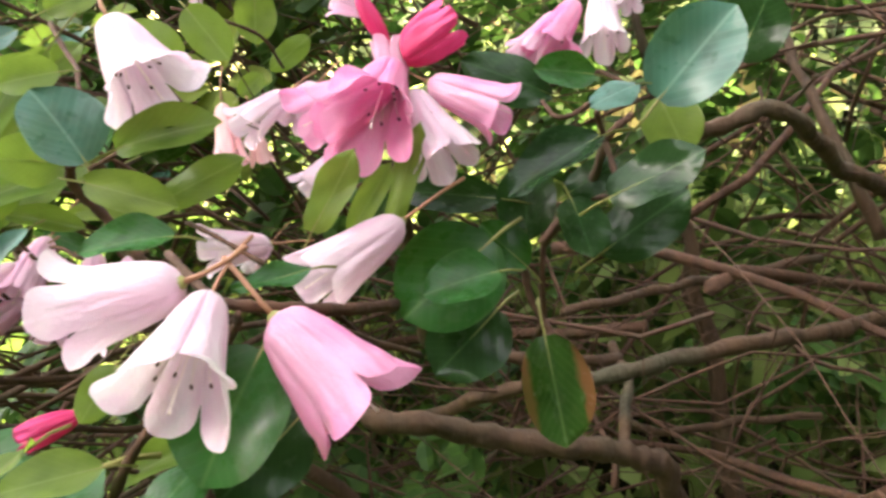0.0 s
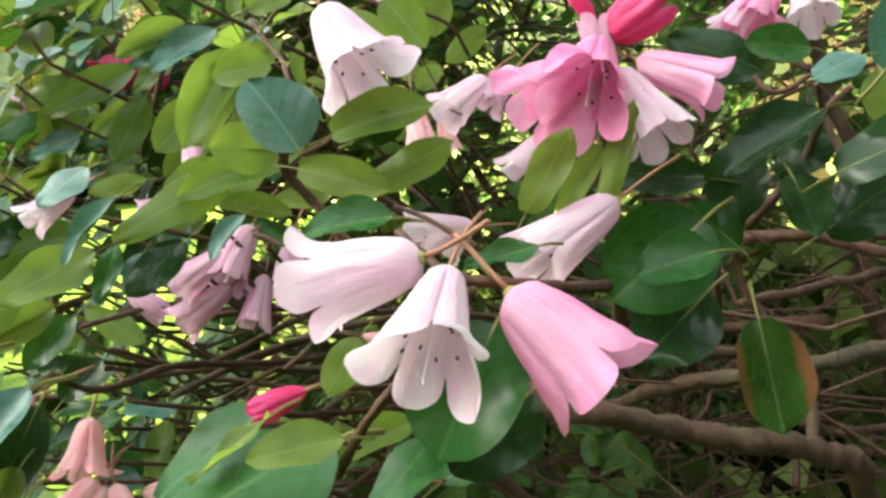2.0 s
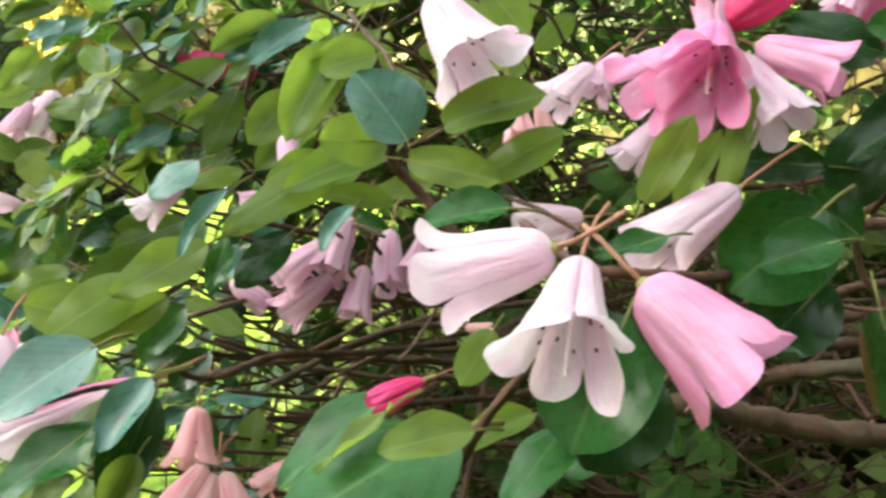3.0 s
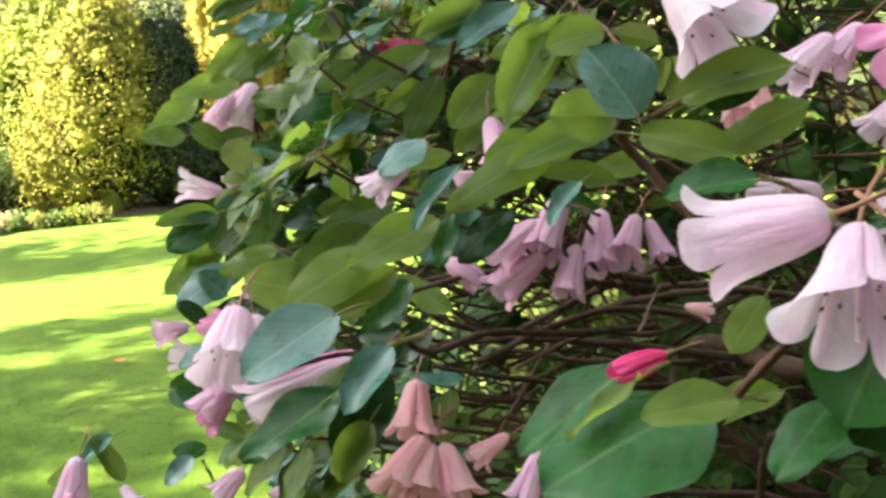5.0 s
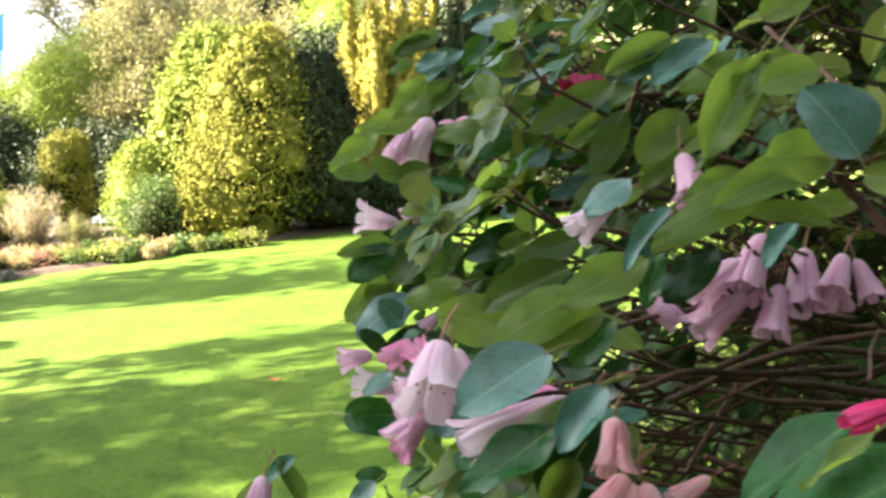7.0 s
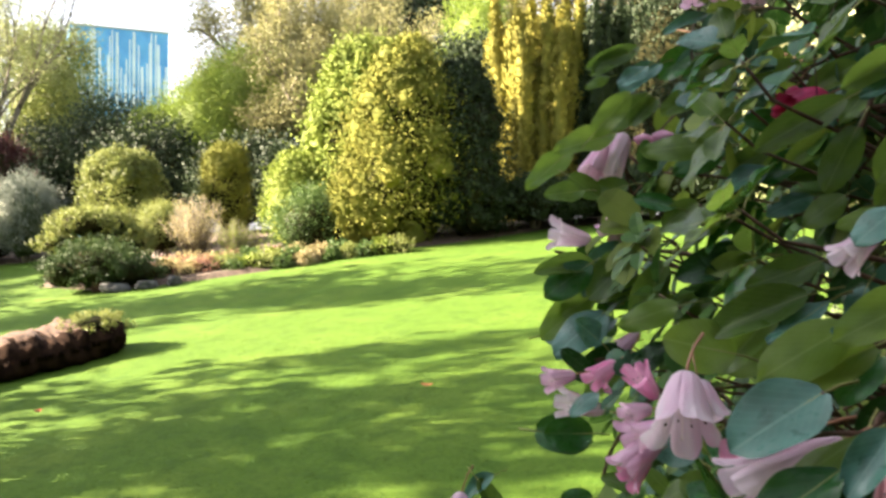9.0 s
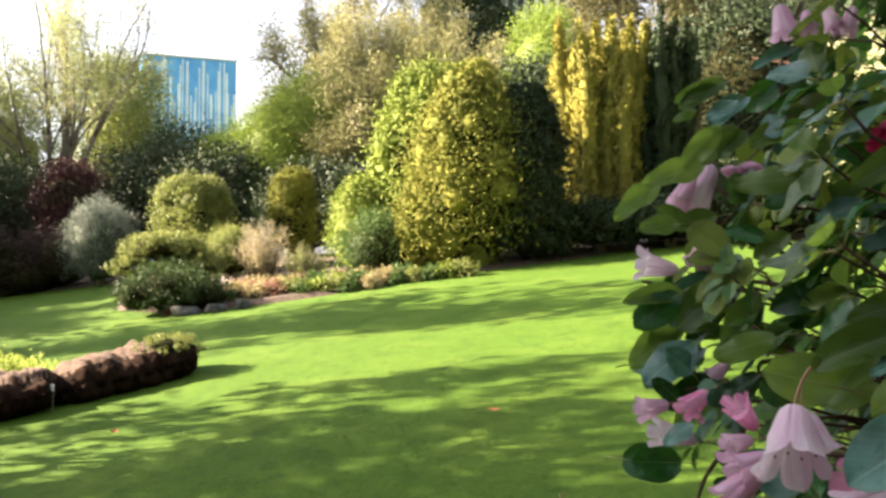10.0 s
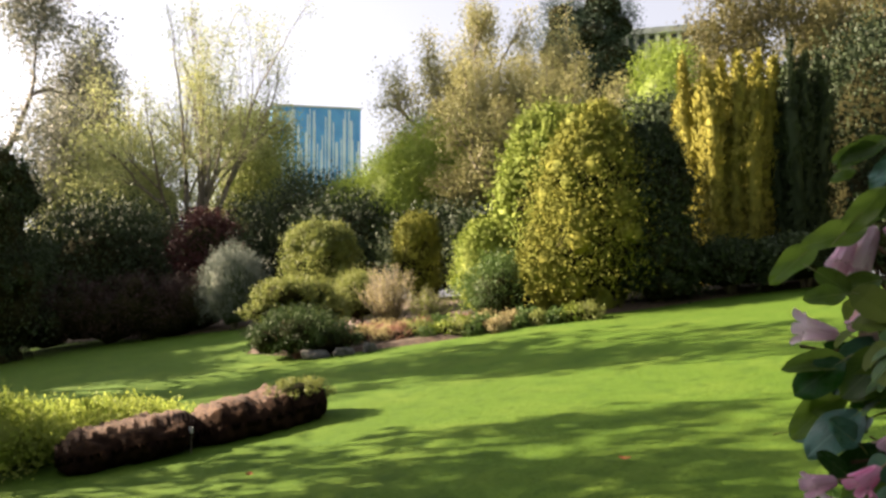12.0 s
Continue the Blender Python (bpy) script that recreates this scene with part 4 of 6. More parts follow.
def leaf(base, tip, normal, width, kind):
    """One broad leaf from the end of its stalk to its tip."""
    a, b, z = Vector(base), Vector(tip), Vector(normal)
    x = b - a
    length = x.length
    x.normalize()
    y = z.cross(x).normalized()
    z = x.cross(y)
    rot = Matrix((x, y, z)).transposed().to_4x4()
    counts["leaf"] += 1
    shapes = LEAF_MESHES[kind]
    ob = new("leaf", shapes[counts["leaf"] * 7 % len(shapes)])
    return placed(ob, Matrix.Translation(a) @ rot @ Matrix.Diagonal((length, width, length, 1)))


# The corolla: a five-lobed bell along z, one long and one wide at its mouth.
PROFILE = {
    "bell": ((0, 0.07), (0.03, 0.17), (0.10, 0.26), (0.25, 0.33), (0.45, 0.39), (0.65, 0.45), (0.85, 0.54), (1.0, 0.63)),
    "open": ((0, 0.07), (0.03, 0.17), (0.10, 0.27), (0.25, 0.35), (0.45, 0.43), (0.65, 0.52), (0.85, 0.64), (1.0, 0.76)),
    "half": ((0, 0.06), (0.05, 0.17), (0.2, 0.32), (0.45, 0.42), (0.7, 0.45), (0.9, 0.44), (1.0, 0.42)),
    "bud": ((0, 0.08), (0.08, 0.22), (0.3, 0.42), (0.55, 0.46), (0.8, 0.34), (0.95, 0.14), (1.0, 0.05)),
}


def corolla_mesh(kind, shape, seed):
    """Five petals joined into a bell: each a broad rounded lobe that bulges between grooves and turns out at its own angle."""
    prof = np.array(PROFILE[shape])
    g, per, ns = Geo(), 20, 18
    nt = per * 5
    rows, lobe = [], {"bell": 0.27, "open": 0.30, "half": 0.24, "bud": 0.06}[shape]
    rnd = np.random.default_rng(seed)
    loose = {"bell": 1.0, "open": 1.2, "half": 0.6, "bud": 0.2}[shape]
    longer, lean, side = 1 + 0.14 * rnd.normal(size=5), 0.04 * loose + 0.09 * loose * rnd.normal(size=5), 0.12 * rnd.normal(size=5)
    off = Vector((seed * 3.7, seed * 1.3, 0))
    for i in range(nt):
        n, ph = i // per, (i % per) / per
        th = 2 * math.pi * i / nt
        across_lobe = 2 * ph - 1
        round_lobe = max(0.0, 1 - abs(across_lobe) ** 2.8) ** 0.5
        rim = 1 - lobe + lobe * round_lobe * longer[n]
        for j in range(ns + 1):
            s = j / ns
            u = s * rim
            r = float(np.interp(u, prof[:, 0], prof[:, 1]))
            tip = max(0.0, (u - (1 - lobe)) / lobe)
            groove = abs(across_lobe) ** 5
            r *= 1 - 0.13 * groove * min(1.0, s * 2.5) * (1 - 0.5 * tip)
            r -= 0.018 * math.exp(-(across_lobe / 0.12) ** 2) * s
            r += tip * tip * lean[n] - 0.06 * tip * across_lobe * across_lobe + 0.02 * tip * math.sin(4 * math.pi * ph + n * 2.1)
            q = Vector((math.cos(th), math.sin(th), 1.2 * u))
            r += 0.085 * s * noise.fractal(q * 1.5 + off, 1.0, 2.0, 2)
            turn = th + side[n] * tip * 0.5
            z = u - (0.16 * tip * tip * max(0.0, lean[n] + 0.05) * 3 if shape in ("bell", "open") else 0)
            bend = 0.07 * s * s * math.sin(seed * 1.7)
            rows.append((r * math.cos(turn) + bend, r * math.sin(turn), z))
    m = ns + 1
    g.add(rows, [[i * m + j, ((i + 1) % nt) * m + j, ((i + 1) % nt) * m + j + 1, i * m + j + 1] for i in range(nt) for j in range(ns)])
    if shape in ("bell", "open"):
        for _ in range(14):
            th, u = rnd.normal() * 0.30 + 0.63, rnd.uniform(0.30, 0.75)
            r = float(np.interp(u, prof[:, 0], prof[:, 1])) * 0.90
            c = np.array([r * math.cos(th), r * math.sin(th), u])
            e1, e2 = np.array([-math.sin(th), math.cos(th), 0]), np.array([0.2 * math.cos(th), 0.2 * math.sin(th), 1.0])
            g.add([c + 0.012 * rnd.uniform(0.6, 1.3) * (math.cos(q) * e1 + math.sin(q) * e2) for q in np.arange(6) * math.pi / 3], [list(range(6))], 1)
    g.tube([(0, 0, -0.03), (0, 0, 0.02), (0, 0, 0.05)], [0.05, 0.10, 0.09], 8, 2)
    return g.mesh("flower", [M_PETAL[kind], M_FRECKLE, M_STALK])


M_FRECKLE = plain("freckle", (0.25, 0.03, 0.06), (0.35, 0.06, 0.09), 0.6, 300)
COROLLAS = {}


def stamen_mesh():
    g = Geo()
    g.tube([(0, 0, 0), (0.05, 0, 0.4), (0.10, 0.0, 0.75), (0.17, 0, 1.0)], [0.010, 0.008, 0.007, 0.006], 5)
    g.tube([(0.16, -0.005, 0.985), (0.17, 0, 1.0), (0.185, 0.005, 1.025), (0.19, 0.005, 1.04)], [0.010, 0.019, 0.019, 0.010], 6, 1)
    return g.mesh("stamen", [M_FILAMENT, M_ANTHER])


def style_mesh():
    g = Geo()
    g.tube([(0, 0, 0), (0.01, 0.01, 0.5), (0.04, 0.02, 0.9), (0.05, 0.02, 0.95)], [0.014, 0.010, 0.009, 0.018], 6)
    return g.mesh("style", M_FILAMENT)


STAMEN, STYLE = stamen_mesh(), style_mesh()
PEDICEL = Geo()
PEDICEL.tube([(0, 0, 0.02), (0.03, 0.01, -0.18), (0.12, 0.02, -0.42), (0.26, 0.0, -0.62)], [0.035, 0.028, 0.028, 0.032], 6)
PEDICEL = PEDICEL.mesh("pedicel", M_PEDICEL)


def flower(base, mouth, wide, kind, shape, roll):
    """A bell flower from its stalk to the middle of its mouth."""
    a, b = Vector(base), Vector(mouth)
    axis = b - a
    counts["flower"] += 1
    key = (kind, shape, counts["flower"] % 4)
    if key not in COROLLAS:
        COROLLAS[key] = corolla_mesh(kind, shape, counts["flower"] % 11)
    ob = new("flower", COROLLAS[key])
    rot = axis.to_track_quat("Z", "Y").to_matrix().to_4x4() @ Matrix.Rotation(radians(roll), 4, "Z")
    placed(ob, Matrix.Translation(a) @ rot @ Matrix.Diagonal((0.87 * wide, 0.87 * wide, axis.length * 1.04, 1)))
    part("pedicel", PEDICEL, ob)
    if shape in ("bell", "open"):
        for k in range(9):
            turn = Matrix.Rotation(k * 0.698 + 0.2 * math.sin(k * 5), 4, "Z")
            far = 0.52 + 0.18 * ((k * 0.37) % 1)
            part("stamen", STAMEN, ob, "", turn @ Matrix.Translation((0.03, 0, 0.05)) @ Matrix.Rotation(radians(4 + 5 * (k % 3)), 4, "Y") @ Matrix.Diagonal((1, 1, far, 1)))
        part("style", STYLE, ob, "", Matrix.Translation((0, 0, 0.05)))
    return ob


def spline(points, n):
    """A smooth run through the points."""
    p = np.array(points, float)
    p = np.vstack([2 * p[0] - p[1], p, 2 * p[-1] - p[-2]])
    out = []
    for i in range(1, len(p) - 2):
        for t in np.linspace(0, 1, n, endpoint=False):
            a, b, c, d = p[i - 1], p[i], p[i + 1], p[i + 2]
            out.append(0.5 * (2 * b + (c - a) * t + (2 * a - 5 * b + 4 * c - d) * t * t + (3 * b - a - 3 * c + d) * t ** 3))
    return np.array(out + [p[-2]])


def twig(name, points, r0, r1):
    """A stalk or branch of the bush."""
    g = Geo()
    p = spline(points, 7)
    wob = np.array([noise.noise_vector(Vector(q) * 22) for q in p]) * r0 * 1.1
    rad = np.linspace(r0, r1, len(p)) * (1 + 0.15 * np.sin(np.arange(len(p)) * 2.1))
    g.tube(p + wob, rad, 8)
    placed(new(name, g.mesh(name, M_BRANCH if name == "branch" else M_TWIG)), Matrix.Identity(4))


def leaf_sheet(base, way, normal, length, width):
    """Folded broad leaves of ten faces each for the inside of the bush: vertices (n, 10 faces, 4, 3)."""
    way, n = unit(way), len(base)
    side = unit(np.cross(normal, way))
    up = np.cross(way, side)
    prof = ((0.0, 0.04), (0.14, 0.34), (0.42, 0.50), (0.74, 0.44), (0.93, 0.24), (1.0, 0.03))
    length, width = np.broadcast_to(length, n)[:, None], np.broadcast_to(width, n)[:, None]

    def at(k, s):
        u, h = prof[k]
        return base + way * length * u + side * width * h * s + up * (length * (0.10 * abs(s) * h * 2 - 0.10 * u * u))

    return np.stack([np.stack([at(k, s0), at(k + 1, s0), at(k + 1, s1), at(k, s1)], 1) for k in range(5) for s0, s1 in ((-1, 0), (0, 1))], 1)


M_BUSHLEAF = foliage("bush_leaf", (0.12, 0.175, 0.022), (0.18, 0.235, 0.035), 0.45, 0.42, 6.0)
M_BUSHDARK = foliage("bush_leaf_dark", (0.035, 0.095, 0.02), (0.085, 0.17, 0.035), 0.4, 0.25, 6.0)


M_BUSHGLAUC = foliage("bush_leaf_glaucous", (0.04, 0.11, 0.06), (0.08, 0.17, 0.10), 0.35, 0.2, 6.0)


def stuff(name, me, label=""):
    return tagged(placed(new(name, me), Matrix.Identity(4)), label, kind="stuff")


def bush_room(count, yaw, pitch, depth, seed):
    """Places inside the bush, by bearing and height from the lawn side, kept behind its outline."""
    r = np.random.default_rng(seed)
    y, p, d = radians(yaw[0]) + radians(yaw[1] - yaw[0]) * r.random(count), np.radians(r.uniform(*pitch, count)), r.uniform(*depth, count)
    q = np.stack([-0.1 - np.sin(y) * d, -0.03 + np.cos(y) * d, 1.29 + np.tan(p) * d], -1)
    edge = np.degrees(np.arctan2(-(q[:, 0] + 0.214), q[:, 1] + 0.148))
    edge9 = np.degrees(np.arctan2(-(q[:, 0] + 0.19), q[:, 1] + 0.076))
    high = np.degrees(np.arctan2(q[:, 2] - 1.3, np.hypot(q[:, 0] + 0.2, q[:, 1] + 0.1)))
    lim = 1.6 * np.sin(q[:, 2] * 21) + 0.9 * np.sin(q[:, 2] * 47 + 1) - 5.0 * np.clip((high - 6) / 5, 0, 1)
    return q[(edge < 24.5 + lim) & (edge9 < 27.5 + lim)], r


HEART = np.array([0.45, 1.6, 1.0])


def whorls(nodes, r, size, each=6):
    """Leaves that stand in whorls round shoot tips, hanging a little: feet, ways, normals and lengths."""
    shoot = unit(nodes - HEART + [0, 0, 0.35] + r.normal(size=nodes.shape) * 0.35)
    idx = np.repeat(np.arange(len(nodes)), each)
    sh = shoot[idx]
    a = np.tile(np.arange(each), len(nodes)) * 2 * np.pi / each + np.repeat(r.uniform(0, 6.28, len(nodes)), each) + r.normal(size=len(idx)) * 0.25
    e1 = unit(np.cross(sh, [0.3, 0.1, 0.95]))
    e2 = np.cross(sh, e1)
    out = np.cos(a)[:, None] * e1 + np.sin(a)[:, None] * e2
    way = unit(out + sh * r.uniform(0.0, 0.7, (len(idx), 1)) + [-0.25, -0.1, -0.4])
    nor = unit(sh * 0.7 + [0, -0.15, 0.55] - out * 0.15)
    base = nodes[idx] + way * 0.012
    return base, way, nor, size * r.uniform(0.7, 1.15, len(idx)), shoot


def shoots(g, nodes, shoot, r):
    for p, w in zip(nodes, shoot):
        back = unit(HEART - p) * r.uniform(0.12, 0.3)
        g.tube([p, p - w * 0.04, p - w * 0.05 + back * 0.5 + r.normal(size=3) * 0.02, p + back + r.normal(size=3) * 0.04], [0.0014, 0.0017, 0.0022, 0.0028], 5)


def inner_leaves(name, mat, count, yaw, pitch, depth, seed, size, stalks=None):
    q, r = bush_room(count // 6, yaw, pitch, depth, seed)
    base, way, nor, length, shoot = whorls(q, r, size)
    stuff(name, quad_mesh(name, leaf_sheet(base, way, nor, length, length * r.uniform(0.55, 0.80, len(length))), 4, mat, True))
    if stalks is not None:
        shoots(stalks, q, shoot, r)


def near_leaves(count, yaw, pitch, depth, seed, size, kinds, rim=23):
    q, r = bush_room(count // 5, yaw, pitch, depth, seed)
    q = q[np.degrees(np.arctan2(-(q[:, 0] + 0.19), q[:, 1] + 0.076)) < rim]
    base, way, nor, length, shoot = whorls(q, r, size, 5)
    for i in range(len(base)):
        leaf(base[i], base[i] + way[i] * length[i], nor[i], float(length[i] * r.uniform(0.50, 0.72)), kinds[int(r.integers(len(kinds)))])
    g = Geo()
    shoots(g, q, shoot, r)
    stuff("shoot", g.mesh("shoot", M_TWIG))


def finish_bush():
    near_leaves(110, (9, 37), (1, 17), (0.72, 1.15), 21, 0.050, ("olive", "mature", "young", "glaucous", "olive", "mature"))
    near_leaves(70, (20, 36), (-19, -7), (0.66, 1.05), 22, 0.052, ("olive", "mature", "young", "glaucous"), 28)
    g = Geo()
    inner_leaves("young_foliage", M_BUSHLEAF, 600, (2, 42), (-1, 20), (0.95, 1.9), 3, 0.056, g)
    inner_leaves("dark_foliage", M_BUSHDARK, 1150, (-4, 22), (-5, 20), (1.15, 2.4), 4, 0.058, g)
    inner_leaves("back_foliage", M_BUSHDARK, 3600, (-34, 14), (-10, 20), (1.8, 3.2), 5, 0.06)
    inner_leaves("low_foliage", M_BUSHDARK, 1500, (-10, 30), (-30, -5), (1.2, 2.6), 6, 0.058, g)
    # Unseen leaves added overhead to hold skylight off the parts below.
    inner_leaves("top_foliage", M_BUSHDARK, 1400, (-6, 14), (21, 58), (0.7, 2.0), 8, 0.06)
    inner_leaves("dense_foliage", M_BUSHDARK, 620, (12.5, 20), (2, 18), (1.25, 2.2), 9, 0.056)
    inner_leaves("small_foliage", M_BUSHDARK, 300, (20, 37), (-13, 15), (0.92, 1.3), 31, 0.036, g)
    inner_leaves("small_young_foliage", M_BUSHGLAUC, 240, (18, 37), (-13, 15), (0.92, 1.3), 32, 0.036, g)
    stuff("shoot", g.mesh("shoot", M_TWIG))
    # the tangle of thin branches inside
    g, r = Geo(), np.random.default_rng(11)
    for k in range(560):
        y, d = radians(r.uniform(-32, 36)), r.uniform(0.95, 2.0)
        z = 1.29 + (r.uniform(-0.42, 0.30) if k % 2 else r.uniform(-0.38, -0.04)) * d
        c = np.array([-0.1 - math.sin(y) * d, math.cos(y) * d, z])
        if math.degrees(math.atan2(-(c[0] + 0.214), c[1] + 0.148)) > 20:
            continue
        w = np.array([r.normal() + 0.6 * (1 if k % 2 else -1), r.normal() * 0.6, r.normal() * 0.55 + 0.1])
        ln = r.uniform(0.18, 0.55)
        w = w / np.linalg.norm(w) * ln / 5
        pts = [c]
        for _ in range(5):
            w = w + r.normal(size=3) * ln * 0.06
            pts.append(pts[-1] + w)
        pts = np.array(pts)
        if (np.degrees(np.arctan2(-(pts[:, 0] + 0.214), pts[:, 1] + 0.148)) > 23).any():
            continue
        r0 = 0.0008 + 0.0040 * r.random() ** 5
        g.tube(pts, np.linspace(r0, r0 * 0.5, 6), 4)
    # bare brown limbs that cross one another in the shade below the crown
    for k in range(130):
        y, d = radians(r.uniform(-36, -2)), r.uniform(1.0, 2.3)
        c = np.array([-math.sin(y) * d, math.cos(y) * d, 1.29 + r.uniform(-0.34, 0.26) * d])
        w = np.array([r.normal() * 0.9, r.normal() * 0.7, r.normal() * 0.35 + 0.1])
        w = w / np.linalg.norm(w) * 0.09
        pts = [c]
        for _ in range(8):
            w = w + r.normal(size=3) * 0.022
            pts.append(pts[-1] + w)
        r0 = 0.002 + 0.008 * r.random() ** 3
        if np.array(pts)[:, 1].min() > 0.85:
            g.tube(pts, np.linspace(r0, r0 * 0.4, 9), 5)
    stuff("twig_tangle", g.mesh("twig_tangle", M_TWIG))
    # main stems rising from the ground
    for x, y, tx, ty, tz in ((0.45, 1.5, 0.05, 0.85, 1.0), (0.55, 1.55, 0.7, 1.0, 1.25), (0.4, 1.6, -0.3, 1.05, 1.15), (0.6, 1.7, 0.3, 1.5, 1.7), (0.35, 1.7, -0.45, 1.35, 1.3)):
        z = float(ground_z(x, y))
        twig("branch", [(x, y, z - 0.1), (x * 0.8 + tx * 0.2, y * 0.8 + ty * 0.2, z * 0.55 + tz * 0.45), (x * 0.4 + tx * 0.6, y * 0.4 + ty * 0.6, z * 0.2 + tz * 0.8), (tx, ty, tz)], 0.028, 0.008)


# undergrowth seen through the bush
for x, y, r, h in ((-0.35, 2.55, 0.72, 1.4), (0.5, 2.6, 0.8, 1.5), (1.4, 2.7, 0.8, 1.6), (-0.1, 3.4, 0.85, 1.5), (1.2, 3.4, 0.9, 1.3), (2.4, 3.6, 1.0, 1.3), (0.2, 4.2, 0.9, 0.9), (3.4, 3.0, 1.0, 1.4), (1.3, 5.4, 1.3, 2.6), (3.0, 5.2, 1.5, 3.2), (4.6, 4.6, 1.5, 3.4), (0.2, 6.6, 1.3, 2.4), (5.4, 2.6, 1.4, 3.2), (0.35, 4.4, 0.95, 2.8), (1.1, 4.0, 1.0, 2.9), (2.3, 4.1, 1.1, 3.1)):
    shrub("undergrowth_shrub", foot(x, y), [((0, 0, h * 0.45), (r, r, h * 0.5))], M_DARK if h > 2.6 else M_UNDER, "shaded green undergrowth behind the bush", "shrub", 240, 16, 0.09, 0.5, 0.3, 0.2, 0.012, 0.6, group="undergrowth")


# ---- the bush: leaves, flowers and twigs in the order of the walk ----
leaf((-0.068, 0.352, 1.259), (-0.089, 0.334, 1.213), (-0.069, -0.921, 0.384), 0.046, "mature")
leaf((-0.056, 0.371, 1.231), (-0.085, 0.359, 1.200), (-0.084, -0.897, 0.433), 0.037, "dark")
leaf((-0.090, 0.356, 1.218), (-0.112, 0.328, 1.195), (-0.132, -0.561, 0.817), 0.022, "mature")
leaf((0.025, 0.480, 1.300), (-0.020, 0.470, 1.261), (0.047, -0.978, 0.204), 0.054, "mature")
leaf((0.027, 0.455, 1.285), (-0.009, 0.445, 1.277), (0.098, -0.811, 0.577), 0.028, "mature")
leaf((0.029, 0.500, 1.263), (-0.004, 0.489, 1.229), (-0.045, -0.942, 0.333), 0.045, "dark")
leaf((0.058, 0.501, 1.377), (0.011, 0.491, 1.396), (0.290, -0.928, 0.236), 0.029, "dark")
leaf((0.081, 0.501, 1.388), (0.048, 0.491, 1.390), (0.301, -0.930, 0.210), 0.021, "mature")
leaf((0.108, 0.471, 1.370), (0.142, 0.456, 1.415), (-0.328, -0.943, -0.058), 0.043, "glaucous")
leaf((0.173, 0.551, 1.405), (0.189, 0.541, 1.444), (-0.426, -0.903, -0.055), 0.041, "dark")
leaf((0.095, 0.461, 1.376), (0.071, 0.451, 1.366), (0.029, -0.762, 0.647), 0.017, "glaucous")
leaf((0.115, 0.501, 1.376), (0.127, 0.490, 1.345), (-0.209, -0.949, 0.236), 0.032, "young")
leaf((0.079, 0.471, 1.352), (0.031, 0.455, 1.327), (-0.112, -0.749, 0.653), 0.027, "dark")
leaf((0.078, 0.440, 1.320), (0.121, 0.430, 1.340), (-0.382, -0.831, 0.405), 0.028, "dark")
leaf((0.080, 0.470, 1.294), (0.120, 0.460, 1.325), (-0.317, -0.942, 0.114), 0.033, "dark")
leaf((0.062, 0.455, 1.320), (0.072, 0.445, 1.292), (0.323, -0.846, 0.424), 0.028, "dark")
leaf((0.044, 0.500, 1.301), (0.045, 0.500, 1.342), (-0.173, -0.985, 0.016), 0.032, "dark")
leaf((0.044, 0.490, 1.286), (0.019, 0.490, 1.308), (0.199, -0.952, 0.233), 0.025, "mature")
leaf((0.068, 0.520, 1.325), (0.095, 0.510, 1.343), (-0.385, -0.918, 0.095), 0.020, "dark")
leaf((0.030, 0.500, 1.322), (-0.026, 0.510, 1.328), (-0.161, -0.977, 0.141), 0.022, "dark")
leaf((0.053, 0.490, 1.250), (0.064, 0.484, 1.193), (-0.018, -0.995, 0.093), 0.036, "brown")
leaf((-0.060, 0.430, 1.304), (-0.038, 0.420, 1.341), (-0.297, -0.952, -0.075), 0.019, "young")
leaf((-0.025, 0.450, 1.306), (-0.012, 0.441, 1.356), (-0.321, -0.942, -0.094), 0.014, "young")
leaf((-0.045, 0.460, 1.304), (-0.025, 0.450, 1.337), (-0.195, -0.967, -0.164), 0.013, "young")
leaf((-0.182, 0.480, 1.340), (-0.204, 0.471, 1.378), (0.695, -0.683, 0.223), 0.047, "glaucous")
leaf((-0.199, 0.490, 1.341), (-0.228, 0.470, 1.341), (0.553, -0.813, 0.181), 0.029, "young")
leaf((-0.139, 0.501, 1.393), (-0.168, 0.491, 1.412), (0.314, -0.949, -0.001), 0.029, "young")
leaf((-0.150, 0.551, 1.436), (-0.125, 0.551, 1.406), (0.102, -0.990, 0.094), 0.025, "young")
leaf((-0.156, 0.450, 1.344), (-0.107, 0.441, 1.359), (-0.283, -0.903, 0.323), 0.025, "young")
leaf((-0.146, 0.455, 1.341), (-0.118, 0.450, 1.351), (-0.147, -0.986, -0.074), 0.016, "dark")
leaf((-0.141, 0.470, 1.319), (-0.099, 0.460, 1.341), (-0.254, -0.966, 0.052), 0.020, "young")
leaf((-0.179, 0.470, 1.329), (-0.130, 0.460, 1.317), (-0.115, -0.938, 0.326), 0.022, "young")
leaf((-0.120, 0.420, 1.302), (-0.160, 0.410, 1.299), (0.117, -0.705, 0.699), 0.022, "mature")
leaf((-0.052, 0.370, 1.289), (-0.080, 0.355, 1.280), (0.092, -0.638, 0.765), 0.013, "mature")
leaf((-0.115, 0.330, 1.256), (-0.126, 0.324, 1.237), (0.155, -0.973, 0.174), 0.014, "young")
leaf((-0.125, 0.344, 1.217), (-0.158, 0.329, 1.212), (0.184, -0.647, 0.740), 0.020, "young")
leaf((-0.204, 0.501, 1.390), (-0.234, 0.491, 1.383), (0.281, -0.945, 0.171), 0.022, "young")
leaf((-0.160, 0.802, 1.514), (-0.159, 0.802, 1.466), (0.276, -0.961, 0.014), 0.036, "young")
leaf((-0.114, 0.802, 1.473), (-0.147, 0.801, 1.445), (0.056, -0.997, -0.053), 0.022, "young")
